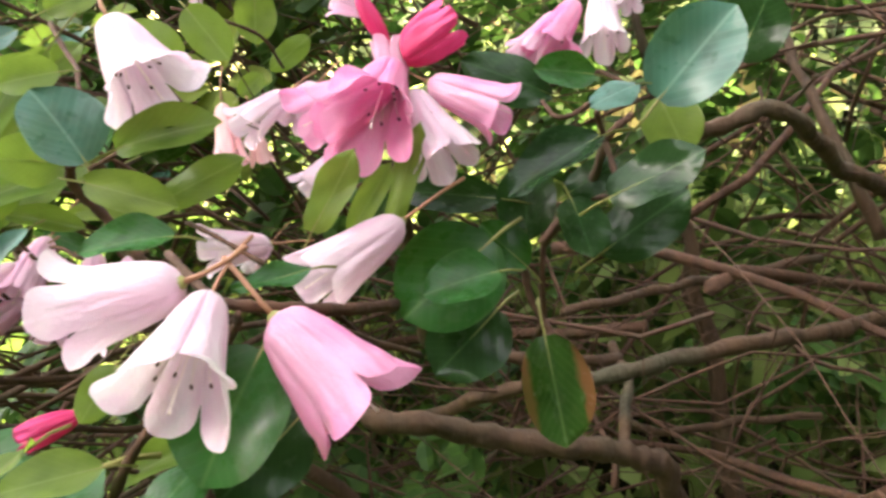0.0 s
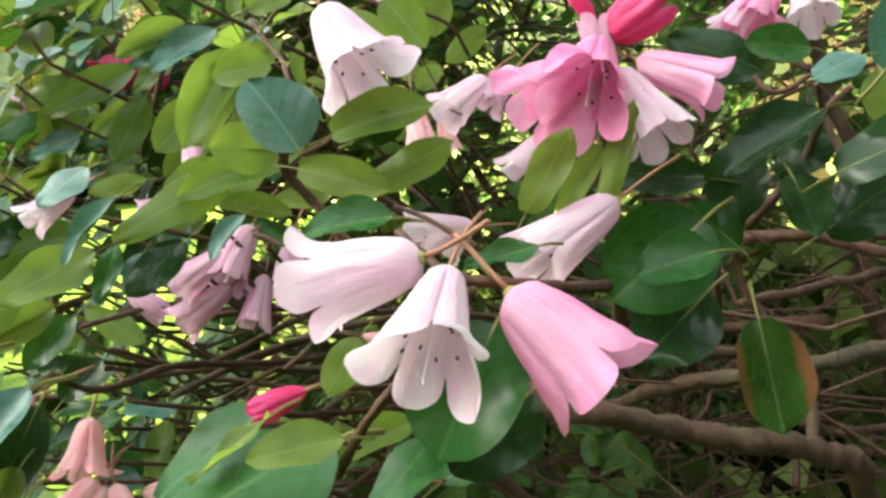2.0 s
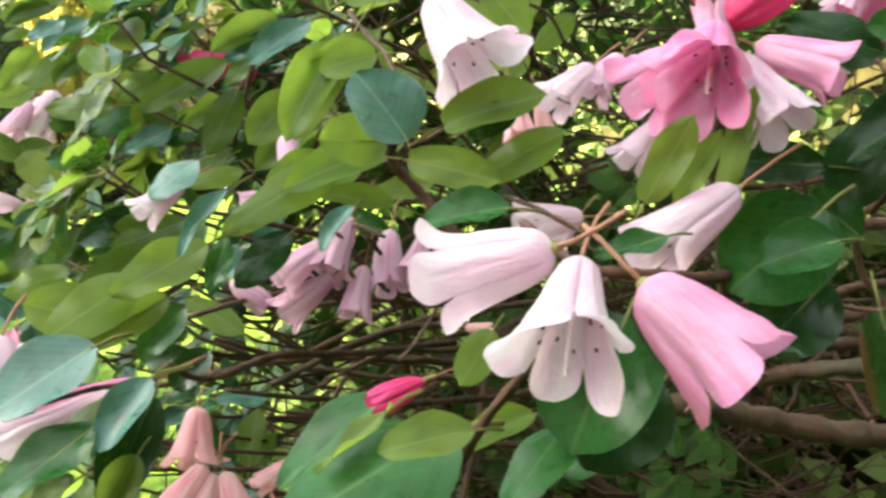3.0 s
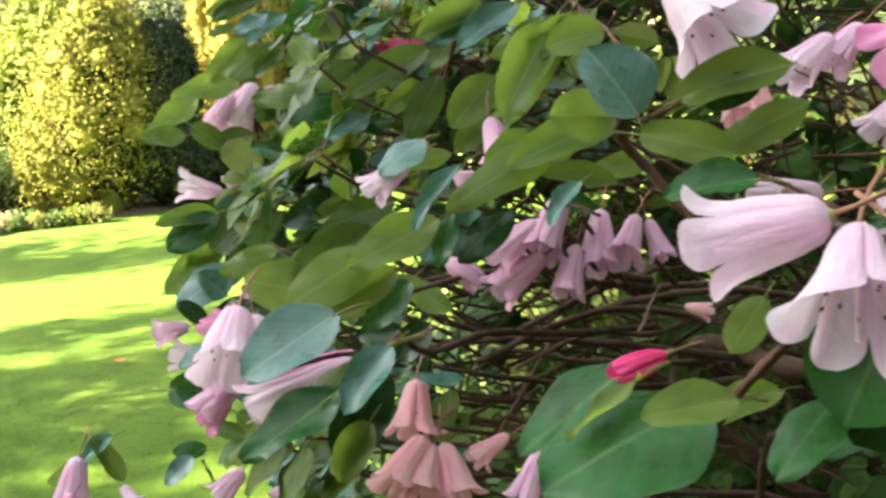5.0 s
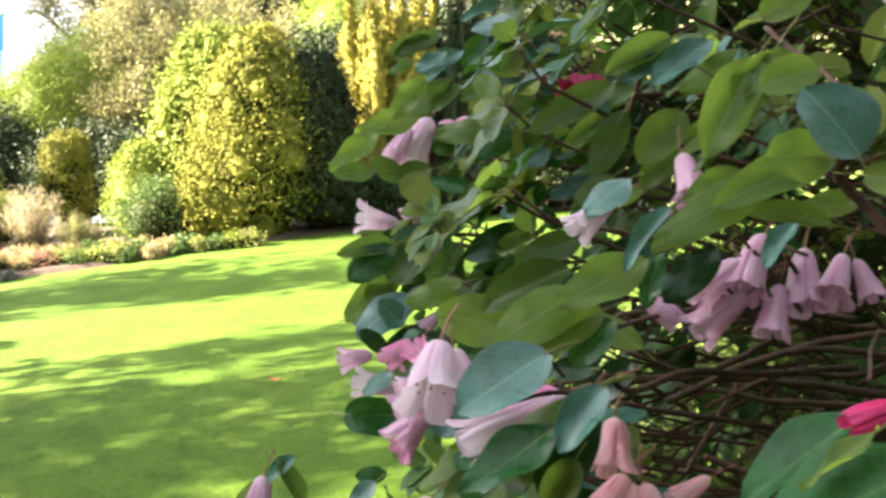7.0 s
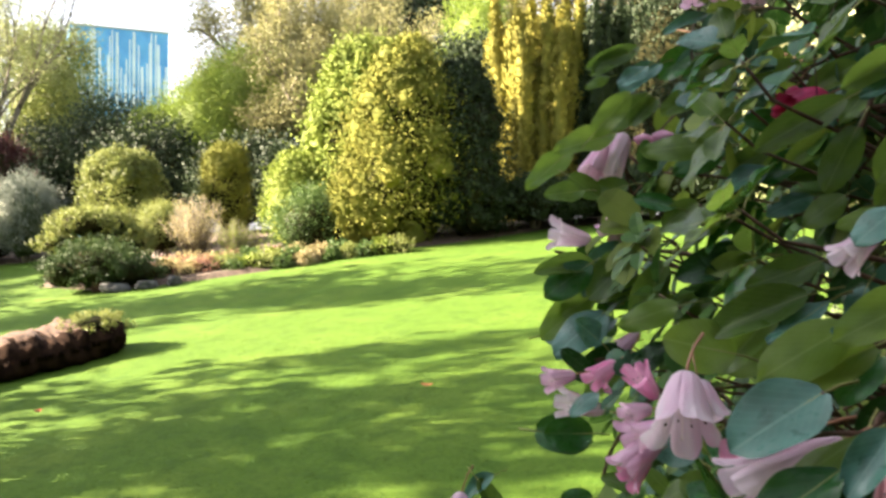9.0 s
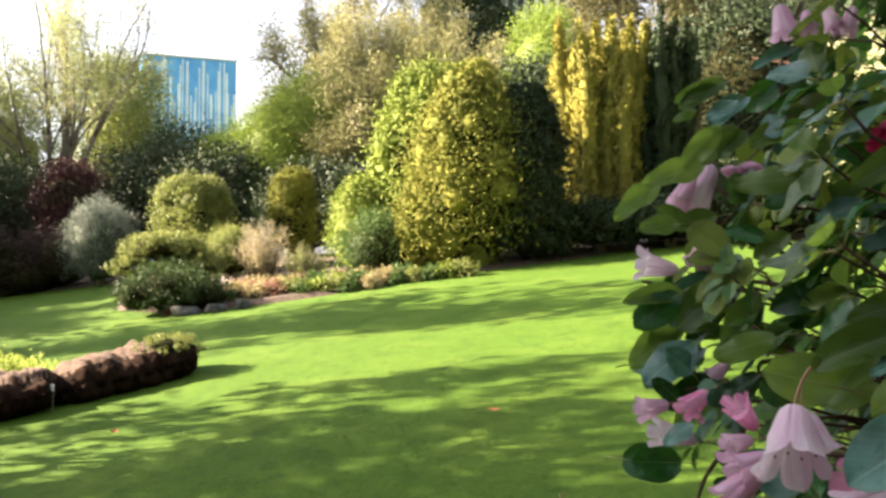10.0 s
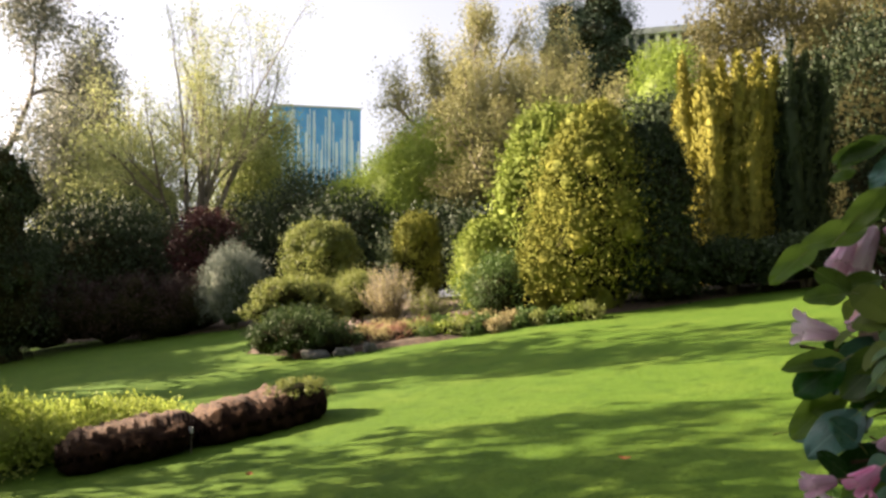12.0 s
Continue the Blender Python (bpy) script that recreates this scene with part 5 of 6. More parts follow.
leaf((-0.172, 0.801, 1.423), (-0.153, 0.801, 1.442), (0.061, -0.997, -0.052), 0.019, "young")
leaf((-0.253, 0.601, 1.447), (-0.221, 0.602, 1.461), (0.014, -1.000, -0.022), 0.023, "young")
leaf((-0.283, 0.600, 1.330), (-0.239, 0.600, 1.335), (-0.028, -0.971, 0.239), 0.023, "young")
leaf((-0.142, 0.386, 1.207), (-0.199, 0.338, 1.184), (0.040, -0.462, 0.886), 0.062, "mature")
leaf((-0.177, 0.421, 1.216), (-0.224, 0.392, 1.180), (-0.310, -0.502, 0.807), 0.034, "mature")
leaf((-0.111, 0.425, 1.208), (-0.142, 0.402, 1.198), (0.233, -0.627, 0.743), 0.017, "young")
leaf((-0.166, 0.382, 1.218), (-0.193, 0.362, 1.192), (-0.443, -0.423, 0.790), 0.011, "young")
leaf((-0.097, 0.408, 1.185), (-0.070, 0.418, 1.202), (-0.147, -0.710, 0.689), 0.019, "mature")
leaf((-0.330, 0.421, 1.237), (-0.367, 0.387, 1.209), (0.107, -0.709, 0.697), 0.041, "glaucous")
leaf((-0.296, 0.414, 1.222), (-0.312, 0.390, 1.194), (0.156, -0.791, 0.591), 0.021, "glaucous")
leaf((-0.318, 0.404, 1.202), (-0.355, 0.370, 1.168), (0.009, -0.709, 0.705), 0.029, "mature")
leaf((-0.310, 0.430, 1.218), (-0.361, 0.384, 1.181), (-0.184, -0.486, 0.854), 0.022, "young")
leaf((-0.324, 0.467, 1.204), (-0.345, 0.452, 1.147), (0.297, -0.944, 0.145), 0.032, "dark")
leaf((-0.327, 0.454, 1.174), (-0.339, 0.438, 1.144), (0.279, -0.884, 0.374), 0.021, "young")
leaf((-0.290, 0.466, 1.287), (-0.331, 0.439, 1.260), (0.262, -0.857, 0.443), 0.027, "young")
leaf((-0.329, 0.462, 1.268), (-0.369, 0.435, 1.240), (0.314, -0.874, 0.371), 0.030, "young")
leaf((-0.319, 0.476, 1.257), (-0.363, 0.448, 1.232), (0.363, -0.873, 0.325), 0.025, "young")
leaf((-0.273, 0.458, 1.315), (-0.295, 0.437, 1.284), (-0.126, -0.779, 0.615), 0.013, "glaucous")
leaf((-0.316, 0.460, 1.275), (-0.333, 0.442, 1.265), (0.231, -0.589, 0.774), 0.008, "glaucous")
leaf((-0.310, 0.496, 1.334), (-0.330, 0.476, 1.315), (0.001, -0.699, 0.715), 0.025, "glaucous")
leaf((-0.302, 0.666, 1.449), (-0.335, 0.629, 1.415), (0.292, -0.771, 0.566), 0.025, "glaucous")
leaf((-0.252, 0.578, 1.414), (-0.276, 0.545, 1.354), (0.233, -0.888, 0.397), 0.031, "young")
leaf((-0.227, 0.590, 1.423), (-0.257, 0.565, 1.387), (0.277, -0.883, 0.380), 0.019, "young")
leaf((-0.237, 0.541, 1.336), (-0.294, 0.492, 1.297), (0.334, -0.801, 0.496), 0.026, "young")
leaf((-0.200, 0.547, 1.349), (-0.262, 0.507, 1.319), (0.320, -0.839, 0.440), 0.027, "young")
leaf((-0.214, 0.485, 1.306), (-0.228, 0.467, 1.285), (-0.120, -0.727, 0.676), 0.013, "glaucous")
leaf((-0.289, 0.488, 1.290), (-0.293, 0.475, 1.258), (0.237, -0.910, 0.339), 0.014, "mature")
leaf((-0.263, 0.519, 1.292), (-0.289, 0.498, 1.263), (0.357, -0.880, 0.313), 0.022, "dark")
leaf((-0.320, 0.497, 1.250), (-0.339, 0.478, 1.223), (0.306, -0.873, 0.380), 0.020, "mature")
leaf((-0.335, 0.511, 1.200), (-0.316, 0.519, 1.224), (0.123, -0.969, 0.216), 0.020, "dark")
leaf((-0.632, 0.713, 1.370), (-0.659, 0.683, 1.364), (0.653, -0.664, 0.363), 0.021, "olive")
leaf((-0.680, 0.955, 1.501), (-0.722, 0.918, 1.455), (0.473, -0.845, 0.249), 0.031, "olive")
leaf((-0.692, 0.928, 1.546), (-0.730, 0.893, 1.528), (0.616, -0.767, 0.179), 0.023, "olive")
leaf((-0.646, 1.004, 1.556), (-0.684, 0.987, 1.526), (0.344, -0.933, 0.110), 0.034, "mature")
leaf((-0.653, 0.891, 1.519), (-0.672, 0.860, 1.492), (0.362, -0.726, 0.585), 0.023, "glaucous")
leaf((-0.625, 0.958, 1.504), (-0.649, 0.948, 1.488), (0.134, -0.901, 0.413), 0.034, "glaucous")
leaf((-0.503, 0.849, 1.412), (-0.541, 0.823, 1.388), (0.421, -0.864, 0.277), 0.023, "olive")
leaf((-0.431, 0.827, 1.423), (-0.469, 0.791, 1.390), (0.454, -0.819, 0.352), 0.024, "young")
leaf((-0.389, 0.791, 1.462), (-0.415, 0.770, 1.420), (0.256, -0.920, 0.298), 0.022, "olive")
leaf((-0.347, 0.645, 1.338), (-0.377, 0.620, 1.329), (0.529, -0.777, 0.342), 0.016, "young")
leaf((-0.756, 0.898, 1.403), (-0.722, 0.913, 1.377), (0.539, -0.810, 0.229), 0.027, "olive")
leaf((-0.583, 0.867, 1.364), (-0.617, 0.851, 1.340), (0.281, -0.936, 0.213), 0.025, "olive")
leaf((-0.503, 0.849, 1.395), (-0.535, 0.812, 1.373), (0.345, -0.689, 0.637), 0.016, "glaucous")
leaf((-0.544, 0.884, 1.347), (-0.574, 0.870, 1.332), (0.115, -0.831, 0.545), 0.025, "glaucous")
leaf((-0.688, 0.942, 1.556), (-0.723, 0.892, 1.520), (0.562, -0.714, 0.418), 0.025, "olive")
leaf((-0.668, 0.959, 1.535), (-0.697, 0.915, 1.500), (0.388, -0.718, 0.578), 0.029, "glaucous")
leaf((-0.701, 0.908, 1.451), (-0.749, 0.849, 1.425), (0.560, -0.669, 0.489), 0.034, "young")
leaf((-0.735, 0.911, 1.299), (-0.772, 0.869, 1.262), (0.505, -0.774, 0.382), 0.042, "mature")
leaf((-0.692, 0.947, 1.313), (-0.733, 0.901, 1.259), (0.355, -0.829, 0.432), 0.046, "olive")
leaf((-0.671, 0.958, 1.494), (-0.693, 0.931, 1.464), (0.454, -0.799, 0.394), 0.024, "olive")
leaf((-0.627, 0.969, 1.498), (-0.657, 0.935, 1.470), (0.527, -0.762, 0.377), 0.028, "olive")
leaf((-0.722, 0.924, 1.242), (-0.760, 0.868, 1.197), (0.227, -0.698, 0.679), 0.052, "glaucous")
leaf((-0.746, 0.942, 1.258), (-0.780, 0.915, 1.237), (0.456, -0.823, 0.339), 0.030, "young")
leaf((-0.736, 0.924, 1.299), (-0.779, 0.862, 1.294), (0.709, -0.532, 0.462), 0.027, "olive")
leaf((-0.716, 0.905, 1.207), (-0.740, 0.883, 1.233), (0.804, -0.441, 0.399), 0.036, "glaucous")
leaf((-0.647, 0.767, 1.170), (-0.665, 0.741, 1.151), (0.065, -0.591, 0.804), 0.024, "glaucous")
leaf((-0.591, 0.877, 1.240), (-0.623, 0.849, 1.264), (0.723, -0.658, 0.211), 0.026, "young")
leaf((-0.505, 0.816, 1.307), (-0.563, 0.768, 1.291), (0.510, -0.757, 0.408), 0.037, "dark")
leaf((-0.514, 0.810, 1.291), (-0.547, 0.782, 1.308), (0.695, -0.688, 0.210), 0.021, "dark")
leaf((-0.615, 0.858, 1.216), (-0.648, 0.832, 1.180), (0.238, -0.876, 0.419), 0.027, "dark")
leaf((-0.614, 0.856, 1.300), (-0.642, 0.834, 1.234), (0.220, -0.951, 0.217), 0.035, "olive")
leaf((-0.440, 0.677, 1.262), (-0.472, 0.639, 1.218), (0.236, -0.813, 0.532), 0.030, "young")
leaf((-0.391, 0.652, 1.274), (-0.424, 0.613, 1.241), (-0.036, -0.621, 0.783), 0.020, "glaucous")
leaf((-0.565, 0.892, 1.421), (-0.607, 0.859, 1.397), (0.463, -0.817, 0.343), 0.029, "mature")
leaf((-0.596, 0.927, 1.577), (-0.631, 0.885, 1.553), (0.374, -0.686, 0.624), 0.019, "glaucous")
leaf((-0.563, 0.956, 1.521), (-0.617, 0.911, 1.511), (0.602, -0.773, 0.199), 0.032, "mature")
leaf((-0.495, 0.821, 1.393), (-0.529, 0.794, 1.367), (0.204, -0.797, 0.569), 0.026, "glaucous")
leaf((-0.462, 0.850, 1.366), (-0.496, 0.822, 1.349), (0.290, -0.740, 0.607), 0.024, "glaucous")
leaf((-0.445, 0.863, 1.393), (-0.479, 0.836, 1.384), (0.546, -0.768, 0.335), 0.024, "olive")
leaf((-0.494, 0.886, 1.438), (-0.528, 0.856, 1.447), (0.658, -0.741, 0.133), 0.026, "mature")
leaf((-0.770, 0.929, 1.439), (-0.806, 0.882, 1.387), (0.370, -0.800, 0.473), 0.032, "young")
leaf((-0.720, 0.931, 1.522), (-0.740, 0.909, 1.509), (0.539, -0.742, 0.398), 0.014, "olive")
leaf((-0.768, 0.934, 1.287), (-0.777, 0.896, 1.265), (0.703, -0.471, 0.533), 0.032, "mature")
leaf((-0.712, 0.963, 1.324), (-0.755, 0.921, 1.265), (0.138, -0.852, 0.505), 0.044, "glaucous")
leaf((-0.761, 0.946, 1.257), (-0.789, 0.889, 1.206), (0.386, -0.715, 0.583), 0.040, "young")
leaf((-0.717, 0.973, 1.199), (-0.751, 0.907, 1.166), (0.568, -0.583, 0.581), 0.038, "dark")
leaf((-0.687, 0.934, 1.174), (-0.725, 0.878, 1.151), (0.575, -0.612, 0.543), 0.031, "olive")
leaf((-0.755, 0.994, 1.296), (-0.775, 0.956, 1.318), (0.877, -0.480, -0.030), 0.024, "mature")
leaf((-0.717, 0.997, 1.257), (-0.743, 0.937, 1.245), (0.718, -0.425, 0.551), 0.029, "mature")
leaf((-0.700, 0.842, 1.182), (-0.718, 0.818, 1.206), (0.823, -0.565, 0.061), 0.020, "dark")
leaf((-0.710, 0.970, 1.291), (-0.730, 0.952, 1.245), (0.226, -0.939, 0.260), 0.028, "young")
leaf((-0.727, 0.958, 1.232), (-0.767, 0.886, 1.195), (0.315, -0.563, 0.764), 0.040, "glaucous")
leaf((-0.692, 0.840, 1.441), (-0.646, 0.842, 1.484), (0.169, -0.977, -0.132), 0.028, "young")
leaf((-0.550, 0.818, 1.418), (-0.620, 0.804, 1.416), (0.194, -0.960, 0.204), 0.028, "olive")
leaf((-0.404, 0.746, 1.438), (-0.471, 0.716, 1.397), (0.323, -0.931, 0.172), 0.029, "olive")
leaf((-0.343, 0.708, 1.465), (-0.392, 0.688, 1.439), (0.321, -0.936, 0.144), 0.023, "young")
leaf((-0.334, 0.710, 1.451), (-0.379, 0.690, 1.427), (0.146, -0.876, 0.460), 0.020, "glaucous")
leaf((-0.395, 0.748, 1.414), (-0.418, 0.734, 1.360), (0.335, -0.937, 0.099), 0.029, "olive")
leaf((-0.341, 0.738, 1.408), (-0.374, 0.720, 1.366), (0.283, -0.943, 0.175), 0.035, "young")
leaf((-0.241, 0.575, 1.417), (-0.288, 0.585, 1.353), (0.080, -0.976, -0.204), 0.027, "young")
leaf((-0.260, 0.570, 1.343), (-0.291, 0.553, 1.322), (0.285, -0.909, 0.304), 0.020, "young")
leaf((-0.405, 0.745, 1.357), (-0.433, 0.728, 1.333), (0.301, -0.914, 0.272), 0.024, "olive")
leaf((-0.459, 0.681, 1.282), (-0.410, 0.681, 1.299), (-0.082, -0.966, 0.244), 0.021, "young")
leaf((-0.404, 0.641, 1.278), (-0.473, 0.616, 1.250), (0.181, -0.912, 0.369), 0.032, "olive")
leaf((-0.454, 0.630, 1.232), (-0.505, 0.609, 1.242), (0.407, -0.840, 0.358), 0.043, "young")
leaf((-0.343, 0.632, 1.220), (-0.383, 0.624, 1.249), (0.498, -0.714, 0.493), 0.022, "young")
leaf((-0.370, 0.606, 1.207), (-0.405, 0.599, 1.204), (0.169, -0.947, 0.272), 0.018, "dark")
leaf((-0.202, 0.530, 1.307), (-0.250, 0.530, 1.318), (0.074, -0.929, 0.363), 0.015, "young")
leaf((-0.401, 0.663, 1.303), (-0.451, 0.642, 1.282), (0.267, -0.921, 0.284), 0.025, "olive")
leaf((-0.538, 0.715, 1.263), (-0.594, 0.703, 1.244), (0.122, -0.960, 0.250), 0.026, "young")
leaf((-0.603, 0.857, 1.359), (-0.648, 0.848, 1.371), (0.275, -0.893, 0.356), 0.020, "mature")
leaf((-0.501, 0.827, 1.355), (-0.543, 0.817, 1.333), (0.136, -0.979, 0.150), 0.027, "mature")
leaf((-0.468, 0.835, 1.408), (-0.500, 0.827, 1.376), (0.150, -0.986, 0.072), 0.024, "mature")
leaf((-0.658, 0.776, 1.063), (-0.682, 0.754, 1.063), (0.620, -0.678, 0.395), 0.018, "mature")
leaf((-0.652, 0.745, 1.062), (-0.671, 0.726, 1.038), (0.150, -0.820, 0.552), 0.022, "glaucous")
leaf((-0.596, 0.749, 1.085), (-0.626, 0.735, 1.096), (0.497, -0.682, 0.537), 0.018, "olive")
leaf((-0.551, 0.715, 1.087), (-0.578, 0.702, 1.071), (0.161, -0.887, 0.434), 0.018, "young")
leaf((-0.507, 0.679, 1.084), (-0.525, 0.671, 1.065), (-0.055, -0.906, 0.420), 0.016, "glaucous")
leaf((-0.825, 0.809, 1.050), (-0.796, 0.822, 1.006), (0.788, -0.481, 0.385), 0.023, "olive")
leaf((-0.808, 0.817, 1.056), (-0.842, 0.801, 1.030), (0.028, -0.869, 0.494), 0.022, "glaucous")
leaf((-0.837, 0.804, 1.024), (-0.871, 0.788, 1.005), (0.203, -0.905, 0.375), 0.023, "young")
leaf((-0.547, 0.662, 1.127), (-0.525, 0.671, 1.108), (0.684, -0.483, 0.546), 0.018, "olive")
leaf((-0.458, 0.647, 1.097), (-0.475, 0.639, 1.079), (0.194, -0.956, 0.220), 0.013, "dark")
leaf((-0.852, 0.977, 1.079), (-0.779, 0.994, 1.073), (0.232, -0.860, 0.454), 0.052, "mature")
leaf((-0.778, 0.996, 1.081), (-0.830, 0.961, 1.080), (0.533, -0.807, 0.253), 0.046, "mature")
leaf((-0.840, 0.976, 1.205), (-0.787, 0.999, 1.210), (0.242, -0.698, 0.674), 0.038, "glaucous")
leaf((-0.815, 0.988, 1.285), (-0.828, 0.982, 1.256), (0.411, -0.911, 0.009), 0.023, "mature")
leaf((-0.684, 0.936, 1.286), (-0.738, 0.912, 1.259), (0.275, -0.926, 0.260), 0.035, "young")
leaf((-0.696, 0.933, 1.392), (-0.742, 0.913, 1.380), (0.345, -0.914, 0.213), 0.029, "olive")
leaf((-0.294, 0.771, 1.459), (-0.352, 0.762, 1.431), (0.117, -0.989, 0.090), 0.027, "young")
leaf((-0.470, 0.845, 1.492), (-0.521, 0.837, 1.475), (0.144, -0.988, 0.047), 0.024, "olive")
leaf((-0.421, 0.853, 1.487), (-0.468, 0.845, 1.465), (0.138, -0.989, 0.051), 0.024, "olive")
leaf((-0.330, 0.815, 1.409), (-0.367, 0.799, 1.372), (0.324, -0.941, 0.096), 0.027, "young")
leaf((-0.558, 0.932, 1.473), (-0.616, 0.923, 1.440), (0.148, -0.989, 0.025), 0.030, "olive")
leaf((-0.488, 0.892, 1.418), (-0.542, 0.883, 1.391), (0.117, -0.989, 0.090), 0.028, "young")
leaf((-0.347, 0.762, 1.378), (-0.385, 0.755, 1.350), (0.082, -0.990, 0.111), 0.026, "young")
leaf((-0.190, 0.583, 1.323), (-0.229, 0.577, 1.316), (0.104, -0.956, 0.274), 0.017, "young")
leaf((-0.324, 0.714, 1.332), (-0.364, 0.707, 1.301), (0.054, -0.988, 0.143), 0.022, "young")
leaf((-0.233, 0.627, 1.291), (-0.264, 0.622, 1.307), (0.316, -0.879, 0.358), 0.015, "mature")
leaf((-0.493, 0.789, 1.303), (-0.543, 0.780, 1.288), (0.091, -0.971, 0.222), 0.028, "young")
leaf((-0.551, 0.829, 1.261), (-0.605, 0.821, 1.250), (0.094, -0.951, 0.295), 0.026, "olive")
leaf((-0.473, 0.791, 1.221), (-0.523, 0.782, 1.201), (0.047, -0.960, 0.275), 0.029, "young")
leaf((-0.386, 0.755, 1.301), (-0.419, 0.749, 1.268), (0.055, -0.992, 0.114), 0.025, "dark")
leaf((-0.362, 0.758, 1.306), (-0.386, 0.754, 1.258), (-0.110, -0.983, 0.146), 0.025, "glaucous")
leaf((-0.378, 0.705, 1.283), (-0.391, 0.702, 1.251), (-0.085, -0.989, 0.117), 0.020, "glaucous")
flower((-0.093, 0.335, 1.285), (-0.137, 0.345, 1.273), 0.039, "white", "bell", 36)
flower((-0.084, 0.340, 1.280), (-0.088, 0.299, 1.246), 0.033, "white", "open", 0)
flower((-0.062, 0.345, 1.272), (-0.026, 0.339, 1.239), 0.046, "pink", "bell", 0)
flower((-0.019, 0.440, 1.309), (-0.060, 0.420, 1.279), 0.034, "white", "bell", 10)
flower((-0.092, 0.500, 1.298), (-0.122, 0.480, 1.295), 0.025, "white", "bell", 0)
flower((-0.163, 0.459, 1.408), (-0.135, 0.445, 1.368), 0.042, "white", "bell", 0)
flower((-0.087, 0.521, 1.381), (-0.106, 0.501, 1.359), 0.024, "white", "bell", 0)
flower((-0.071, 0.531, 1.388), (-0.089, 0.521, 1.366), 0.023, "mauve", "bell", 0)
flower((-0.026, 0.471, 1.381), (-0.064, 0.446, 1.354), 0.038, "pink", "bell", 20)
flower((-0.026, 0.476, 1.388), (-0.034, 0.431, 1.352), 0.038, "pink", "open", 0)
flower((-0.017, 0.471, 1.374), (0.006, 0.450, 1.337), 0.031, "white", "bell", 50)
flower((-0.007, 0.471, 1.379), (0.031, 0.461, 1.362), 0.030, "pink", "bell", 20)
flower((-0.046, 0.490, 1.349), (-0.069, 0.480, 1.324), 0.023, "white", "bell", 0)
flower((-0.027, 0.476, 1.397), (-0.043, 0.471, 1.424), 0.012, "deep", "bud", 0)
flower((-0.023, 0.476, 1.391), (0.005, 0.471, 1.410), 0.034, "deep", "half", 0)
flower((-0.023, 0.476, 1.376), (-0.027, 0.476, 1.401), 0.022, "mauve", "half", 0)
flower((-0.045, 0.561, 1.435), (-0.065, 0.551, 1.441), 0.017, "mauve", "bell", 0)
flower((0.069, 0.571, 1.437), (0.047, 0.551, 1.407), 0.021, "mauve", "bell", 0)
flower((0.081, 0.571, 1.444), (0.060, 0.551, 1.412), 0.027, "pink", "bell", 0)
flower((0.096, 0.571, 1.452), (0.094, 0.551, 1.412), 0.029, "white", "bell", 20)
flower((0.109, 0.571, 1.456), (0.110, 0.561, 1.438), 0.015, "white", "bell", 20)
flower((-0.095, 0.520, 1.299), (-0.108, 0.510, 1.283), 0.014, "white", "bell", 20)
flower((-0.182, 0.702, 1.469), (-0.186, 0.702, 1.488), 0.014, "white", "bell", 0)
flower((-0.159, 0.412, 1.224), (-0.180, 0.398, 1.215), 0.017, "deep", "half", 0)
flower((-0.331, 0.534, 1.185), (-0.327, 0.519, 1.153), 0.031, "salmon", "bell", 0)
flower((-0.318, 0.516, 1.153), (-0.329, 0.485, 1.127), 0.030, "salmon", "bell", 0)
flower((-0.314, 0.518, 1.148), (-0.314, 0.491, 1.122), 0.027, "salmon", "bell", 30)
flower((-0.308, 0.520, 1.149), (-0.293, 0.509, 1.118), 0.028, "salmon", "bell", 60)
flower((-0.276, 0.554, 1.149), (-0.294, 0.536, 1.136), 0.017, "salmon", "bell", 0)
flower((-0.232, 0.464, 1.162), (-0.238, 0.450, 1.138), 0.019, "mauve", "bell", 0)
flower((-0.329, 0.450, 1.208), (-0.370, 0.402, 1.182), 0.034, "white", "bell", 0)
flower((-0.433, 0.488, 1.232), (-0.424, 0.458, 1.197), 0.043, "white", "bell", 20)
flower((-0.431, 0.503, 1.227), (-0.419, 0.500, 1.203), 0.022, "white", "bell", 0)
flower((-0.517, 0.622, 1.091), (-0.530, 0.606, 1.071), 0.025, "mauve", "bell", 0)
flower((-0.475, 0.638, 1.084), (-0.486, 0.622, 1.067), 0.022, "mauve", "bell", 0)
flower((-0.846, 0.807, 1.033), (-0.849, 0.794, 0.985), 0.042, "mauve", "bell", 0)
flower((-0.795, 0.817, 1.002), (-0.780, 0.813, 0.986), 0.022, "white", "bell", 0)
flower((-0.816, 0.765, 1.005), (-0.829, 0.759, 0.987), 0.023, "pink", "bell", 0)
flower((-0.445, 0.649, 1.082), (-0.451, 0.636, 1.069), 0.016, "pink", "bell", 0)
flower((-0.251, 0.600, 1.302), (-0.262, 0.573, 1.263), 0.030, "mauve", "bell", 0)
flower((-0.263, 0.583, 1.285), (-0.290, 0.560, 1.259), 0.027, "mauve", "bell", 10)
flower((-0.260, 0.585, 1.263), (-0.286, 0.562, 1.239), 0.026, "mauve", "bell", 20)
flower((-0.240, 0.594, 1.270), (-0.244, 0.581, 1.236), 0.023, "mauve", "bell", 30)
flower((-0.229, 0.621, 1.293), (-0.228, 0.599, 1.252), 0.029, "mauve", "bell", 0)
flower((-0.205, 0.621, 1.289), (-0.210, 0.597, 1.260), 0.023, "mauve", "bell", 0)
flower((-0.198, 0.624, 1.286), (-0.186, 0.618, 1.260), 0.018, "mauve", "bell", 0)
flower((-0.167, 0.561, 1.233), (-0.152, 0.568, 1.230), 0.011, "salmon", "bell", 0)
